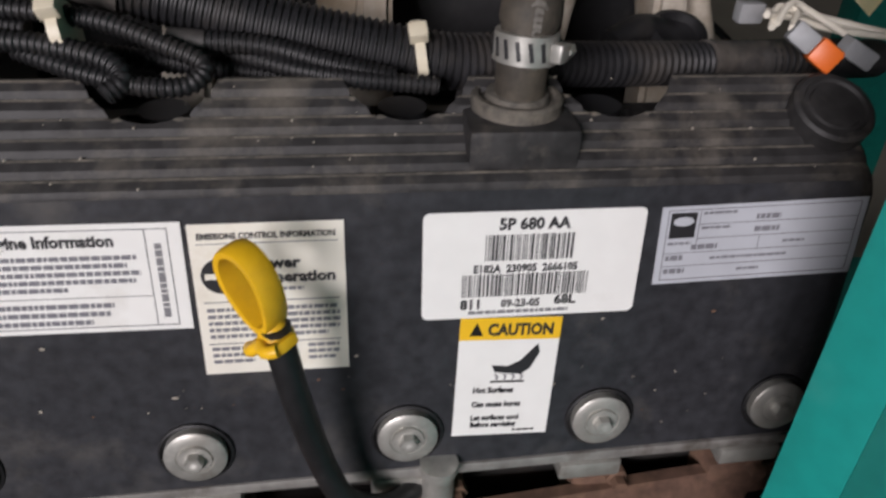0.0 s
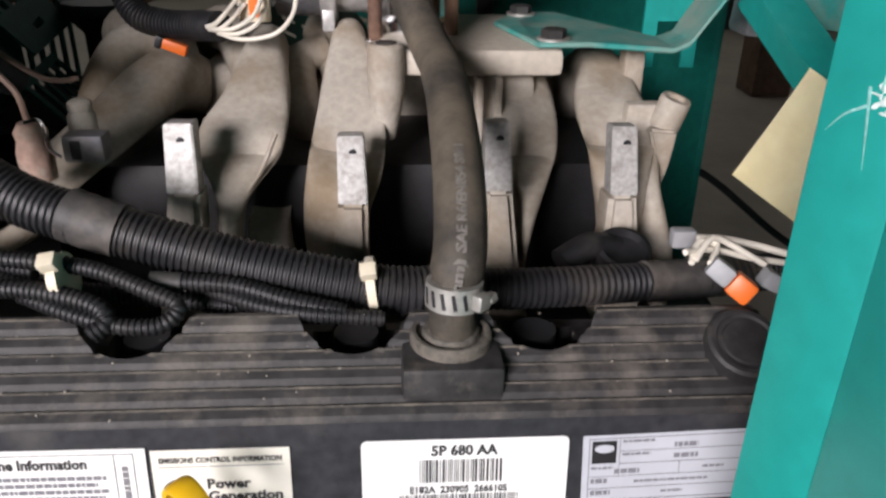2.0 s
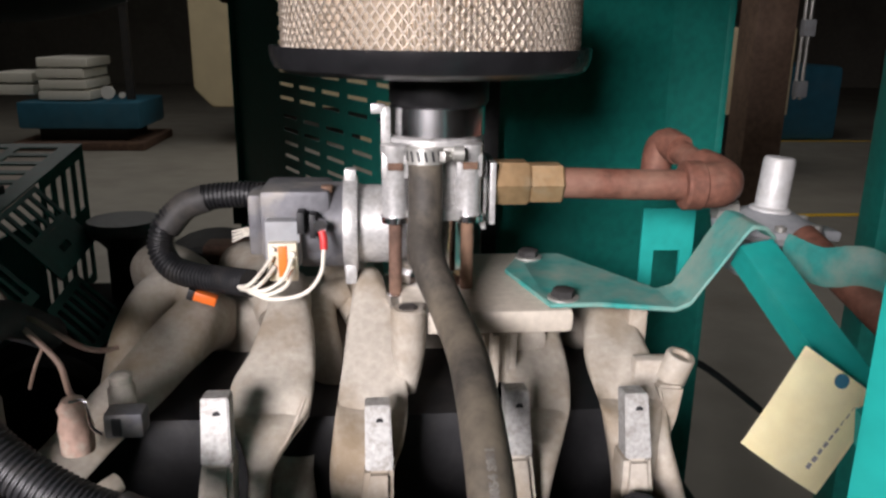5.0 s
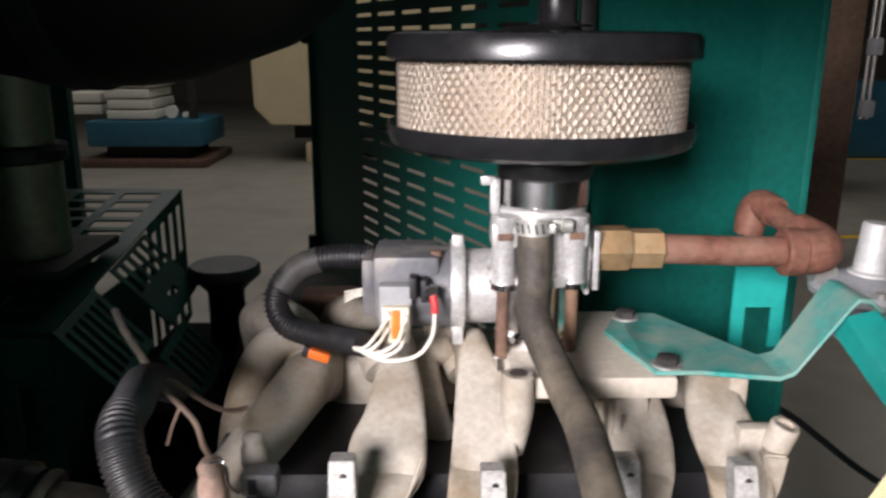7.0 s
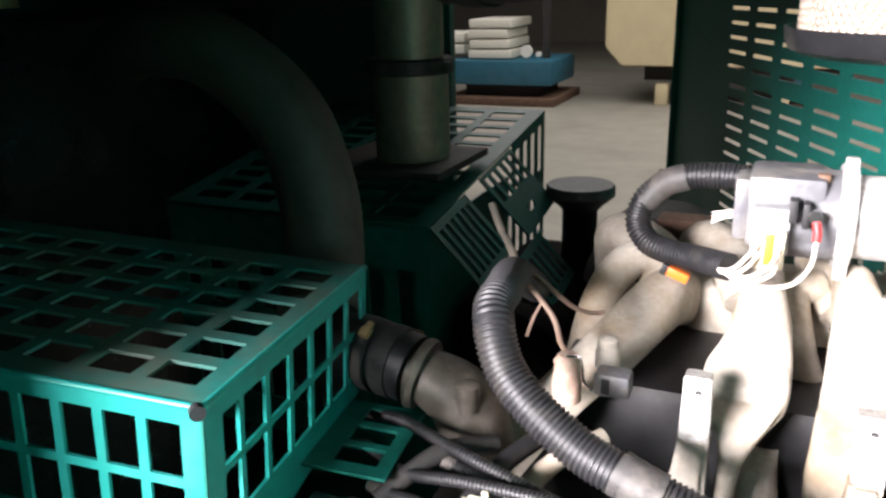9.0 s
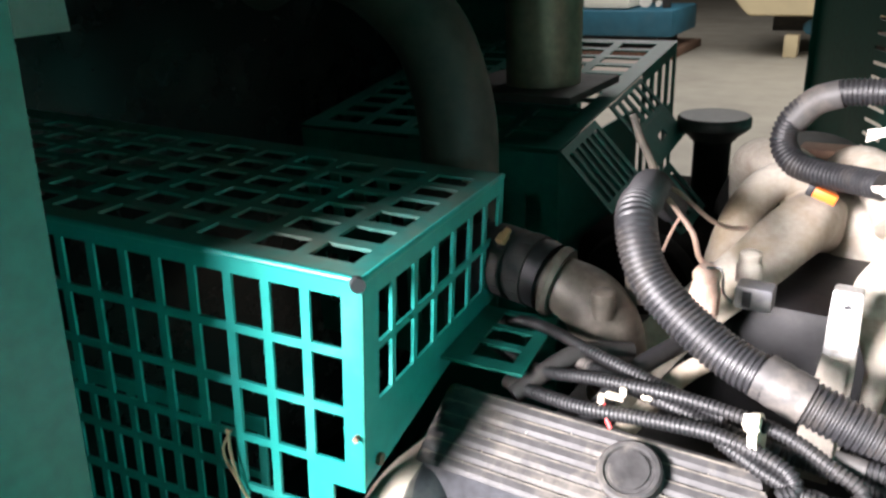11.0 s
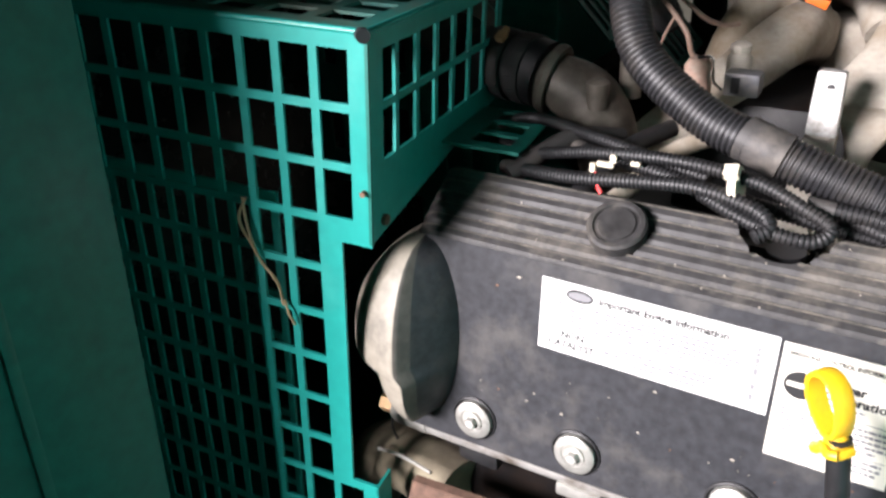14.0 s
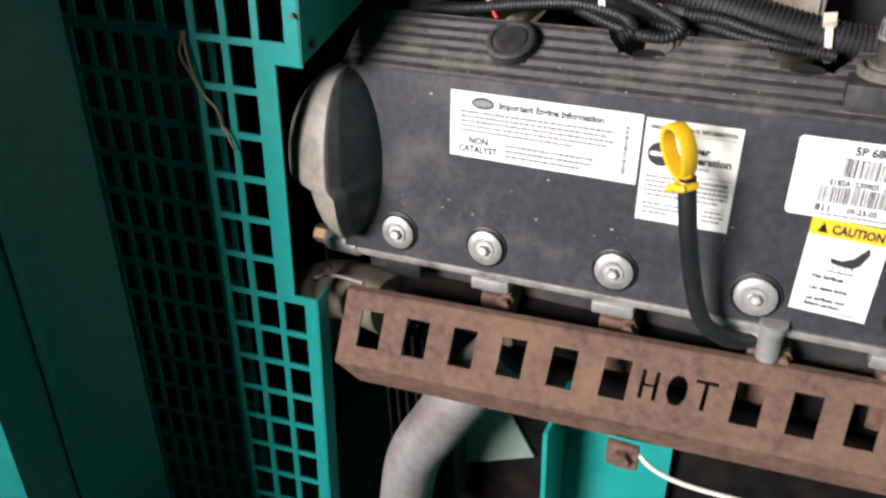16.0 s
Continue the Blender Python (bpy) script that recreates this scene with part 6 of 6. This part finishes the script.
part("base_frame", box(-1.36, -0.17, 0.30, 1.6, 1.15, 0.56, 0.01), SHADED_GREEN, house)
part("front_infill", box(-1.36, -0.17, 0.55, -0.50, -0.15, 2.17), SHADED_GREEN, house)
part("rear_infill", box(-1.33, 0.98, 0.55, -0.62, 1.0, 2.17), SHADED_GREEN, house)


def leaf(name, label, hinge, way, length, material, lips):
    """An open door leaf: a folded sheet from the hinge along way, with raised lips."""
    door = thing(name, label, "door")
    d = Vector((*way, 0)).normalized()
    n = Vector((-d.y, d.x, 0))
    if n.y > 0:
        n = -n
    m = Matrix((d, n, Vector((0, 0, 1)))).transposed().to_4x4()
    m.translation = Vector((*hinge, 0))
    part("sheet", put(box(0.0, -0.004, 0.56, length, 0.0, 2.04, 0.0015), m), material, door)
    for k, (u0, u1, out) in enumerate(lips):
        part("fold", put(box(u0, 0.0, 0.56, u1, out, 2.04, min(0.004, out * 0.4)), m), material, door)
    return door, m


right_leaf, rm = leaf("side_door", "open teal door leaf with scratched paint", (0.1458, -0.0539), (0.45, -0.89), 0.027, TEAL, [])
part("inner_sheet", put(box(0.0, -0.004, 0.56, 0.27, 0.0, 2.04, 0.0015), rm @ Matrix.Translation((0.0265, 0, 0)) @ Matrix.Rotation(radians(20), 4, "Z")), TEAL, right_leaf)
SCRATCH = paint("scuffed_teal", (0.22, 0.46, 0.43), 0.6, grain=500, vary=0.3, bump=0.1)
CHIP = paint("bare_paint_chip", (0.60, 0.70, 0.68), 0.6, grain=400, vary=0.2, stain=(0.25, 0.55, 0.52), stain_amount=0.3, stain_size=90, bump=0.1)
for pts, r in (([(0.0135, 1.5953), (0.008, 1.5918), (0.0032, 1.5858)], 0.00045), ([(0.0132, 1.6005), (0.0150, 1.589), (0.0166, 1.5782)], 0.0005), ([(0.0165, 1.600), (0.017, 1.609), (0.016, 1.614)], 0.0005), ([(0.0185, 1.598), (0.022, 1.606), (0.026, 1.611)], 0.0003)):
    bm = sweep(spline([Vector((u, 0, z)) for u, z in pts], 0.002), lambda k, f: r * (1.15 - f), 6)
    bm.transform(Matrix.Diagonal((1, 0.4, 1, 1)))
    part("scratch", put(bm, rm), SCRATCH, right_leaf, "pale scratch")
rnd = random.Random(5)
bm = bmesh.new()
for k in range(34):
    bmesh.ops.create_icosphere(bm, subdivisions=2, radius=1, matrix=Matrix.Translation((0.0185 + rnd.gauss(0, 0.0022), 0, 1.5985 + rnd.gauss(0, 0.0022))) @ Matrix.Rotation(rnd.uniform(0, 3), 4, "Y") @ Matrix.Diagonal((rnd.uniform(0.0004, 0.0016), 0.00015, rnd.uniform(0.0003, 0.0009), 1)))
part("paint_chip", put(bm, rm), CHIP, right_leaf, "bare paint chips")
# One paint in two tones: leaf coloured as shaded, outer sheet as lit.
left_leaf, lm = leaf("side_door", "open teal door leaf with folded edge, coloured dark for shade", (0, 0), (-0.10, -0.99), 0.125, SHADED_GREEN, [(0.078, 0.086, 0.004)])
part("outer_sheet", put(box(0.0, -0.004, 0.56, 0.55, 0.0, 2.04, 0.0015), Matrix.Translation((-0.0125, -0.124, 0)) @ Matrix.Rotation(radians(211), 4, "Z")), TEAL, left_leaf)
left_leaf.matrix_world = Matrix.Translation((-0.4672, -0.1081, 0)) @ lean_about((0, 0, 1.5), 2.2, -2.9)


def door_panel(p0, p1, z0, z1, name, material, parent):
    a, b = Vector((*p0, 0)), Vector((*p1, 0))
    d = (b - a)
    length = d.length
    d.normalize()
    n = Vector((d.y, -d.x, 0))
    if n.y > 0:
        n = -n
    cells = []
    rows = [1.612 + 0.0255 * k for k in range(14)] + [1.578 - 0.0252 * k for k in range(11)]
    for c in range(6):
        for z in rows:
            u0 = 0.331 + c * 0.105 + (0.014 if z < 1.6 else 0.0)
            cells.append((u0, z - 0.0033, u0 + 0.074, z + 0.0033))
    us = sorted({0.05, length} | {round(q, 4) for c in cells for q in (c[0], c[2])})
    vs = sorted({z0, z1} | {round(q, 4) for c in cells for q in (c[1], c[3])})
    holes = {(i, j) for i in range(len(us) - 1) for j in range(len(vs) - 1) if any(c[0] < (us[i] + us[i + 1]) / 2 < c[2] and c[1] < (vs[j] + vs[j + 1]) / 2 < c[3] for c in cells)}
    return part(name, grid_plate(us, vs, holes, lambda u, v, w: a + d * u + n * w + Vector((0, 0, v)), 0.0015), material, parent, smooth=None)


rear_door = thing("rear_door", "open rear door with rows of punched slots, green darkened for shade", "door")
door_panel((-0.335, 1.58), (0.125, 0.65), 0.95, 2.06, "slotted_sheet", SHADED_GREEN, rear_door)
part("edge_return", box(-0.323, 1.525, 0.95, -0.303, 1.575, 2.06, 0.003), SHADED_GREEN, rear_door)
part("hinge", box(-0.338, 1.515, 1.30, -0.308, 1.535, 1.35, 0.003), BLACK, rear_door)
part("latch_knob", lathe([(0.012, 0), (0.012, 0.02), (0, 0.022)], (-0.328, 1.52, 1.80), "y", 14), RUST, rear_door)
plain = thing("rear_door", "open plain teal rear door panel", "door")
# Teal panel given the darkened copy, so its shade is in the colour.
part("sheet", grid_plate([0.0, 0.25, 0.335], [0.95, 2.06], set(), lambda u, v, w: Vector((0.128, 0.652, 0)) + Vector((0.955, 0.295, 0)) * u + Vector((0.295, -0.955, 0)) * (w + (0.012 if u > 0.26 else 0)) + Vector((0, 0, v)), 0.003), SHADED_GREEN, plain, smooth=None)
part("fold", box(0.440, 0.735, 0.95, 0.453, 0.785, 2.06, 0.003), SHADED_GREEN, plain)
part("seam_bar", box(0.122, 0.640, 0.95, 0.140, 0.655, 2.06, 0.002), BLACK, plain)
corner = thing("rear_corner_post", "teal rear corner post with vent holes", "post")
part("post", box(0.70, 0.75, 0.55, 0.82, 0.80, 2.05, 0.005), SHADED_GREEN, corner)
cable = thing("black_cable", "black cable drooping behind the manifold", "cable")
part("cable", tube([(0.40, 0.83, 1.28), (0.469, 0.80, 1.262), (0.51, 0.80, 1.238), (0.555, 0.80, 1.203), (0.62, 0.80, 1.152), (0.72, 0.78, 1.09)], 0.0055), BLACK, cable)

# ---- hall things ----
cabinet = thing("cream_cabinet", "large cream enamelled cabinet on short feet", "cabinet")
bm = bmesh.new()
pr = [(-2.69, 0.83), (-2.44, 0.56), (0.6, 0.56), (0.6, 2.9), (-2.69, 2.9)]
fr = [bm.verts.new((x, 11.5, z)) for x, z in pr]
bk = [bm.verts.new((x, 13.2, z)) for x, z in pr]
bm.faces.new(fr)
bm.faces.new(bk)
for k in range(5):
    bm.faces.new((fr[k], fr[(k + 1) % 5], bk[(k + 1) % 5], bk[k]))
bmesh.ops.bevel(bm, geom=bm.edges[:], offset=0.02, segments=2, affect="EDGES")
part("body", bm, CREAM, cabinet)
for x in (-1.85, -0.2):
    part("foot", box(x - 0.09, 11.55, 0.0, x + 0.09, 11.75, 0.30, 0.01), CREAM, cabinet)
    part("wheel", lathe([(0.09, -0.04), (0.10, -0.03), (0.10, 0.03), (0.09, 0.04)], (x + 0.22, 11.7, 0.40), "y", 20), BLUE, cabinet)
# Dark block added under the body to stand for the shadow there.
part("dark_under_block", box(-2.2, 12.1, 0.30, 0.5, 13.0, 0.56), ENGINE, cabinet)
crate = thing("cream_cabinet", "cream cabinet seen past the brown column", "cabinet")
part("body", box(3.7, 9.0, 0.74, 5.0, 10.2, 1.77, 0.02), CREAM, crate)
part("dark_under_block", box(3.8, 9.2, 0.0, 4.9, 10.1, 0.74), ENGINE, crate)
machine = thing("blue_machine", "low blue machine base carrying stacked pale boxes", "machine")
part("base", box(-5.0, 11.0, 0.30, -3.35, 12.3, 0.67, 0.04), BLUE, machine)
part("skid", box(-5.1, 10.95, 0.0, -3.3, 12.5, 0.12, 0.02), RUST, machine)
part("pedestal", box(-4.8, 11.2, 0.11, -3.6, 12.2, 0.31), ENGINE, machine)
for k in range(4):
    part("pale_box", box(-4.72 + 0.02 * (k % 2), 11.1, 0.69 + 0.15 * k, -4.02 - 0.03 * (k % 3), 12.1, 0.815 + 0.15 * k, 0.02), CREAM_LABEL, machine)
for k in range(2):
    part("pale_box", box(-5.40, 11.3, 0.74 + 0.17 * k, -4.86, 12.1, 0.88 + 0.17 * k, 0.02), CREAM_LABEL, machine)
part("gauge", lathe([(0.09, 0.0), (0.09, 0.05), (0.075, 0.06), (0.0, 0.06)], (-3.77, 11.05, 0.80), "y", 24), PAPER, machine)
part("gauge", lathe([(0.04, 0.0), (0.04, 0.05), (0.0, 0.05)], (-3.58, 11.05, 0.76), "y", 20), PAPER, machine)
part("frame", join([box(-3.62, 11.4, 0.67, -3.52, 11.5, 2.2), box(-4.6, 11.3, 2.1, -3.5, 12.2, 2.2)]), ENGINE, machine)
column = thing("column", "brown painted hall column with conduit and boxes", "column", kind="structure")
part("shaft", box(3.03, 6.0, 0.0, 3.37, 6.34, 6.0, 0.03), COLUMN, column)
for x in (3.405, 3.455):
    part("conduit", tube([(x, 5.97, 1.2), (x, 5.97, 3.0), (x, 5.97, 5.9)], 0.016, 10, 0.5), STEEL, column)
for z in (1.70, 1.22):
    part("switch_box", box(3.385, 5.9, z, 3.475, 5.99, z + 0.13, 0.01), GREY_PLASTIC, column)
heap = thing("far_machine", "dark machine far across the hall", "machine")
part("body", box(5.2, 12.0, 0.0, 7.5, 13.5, 1.2, 0.1), BLUE, heap)
part("top", box(5.6, 12.1, 1.2, 6.6, 13.2, 1.6, 0.1), GREY_PLASTIC, heap)
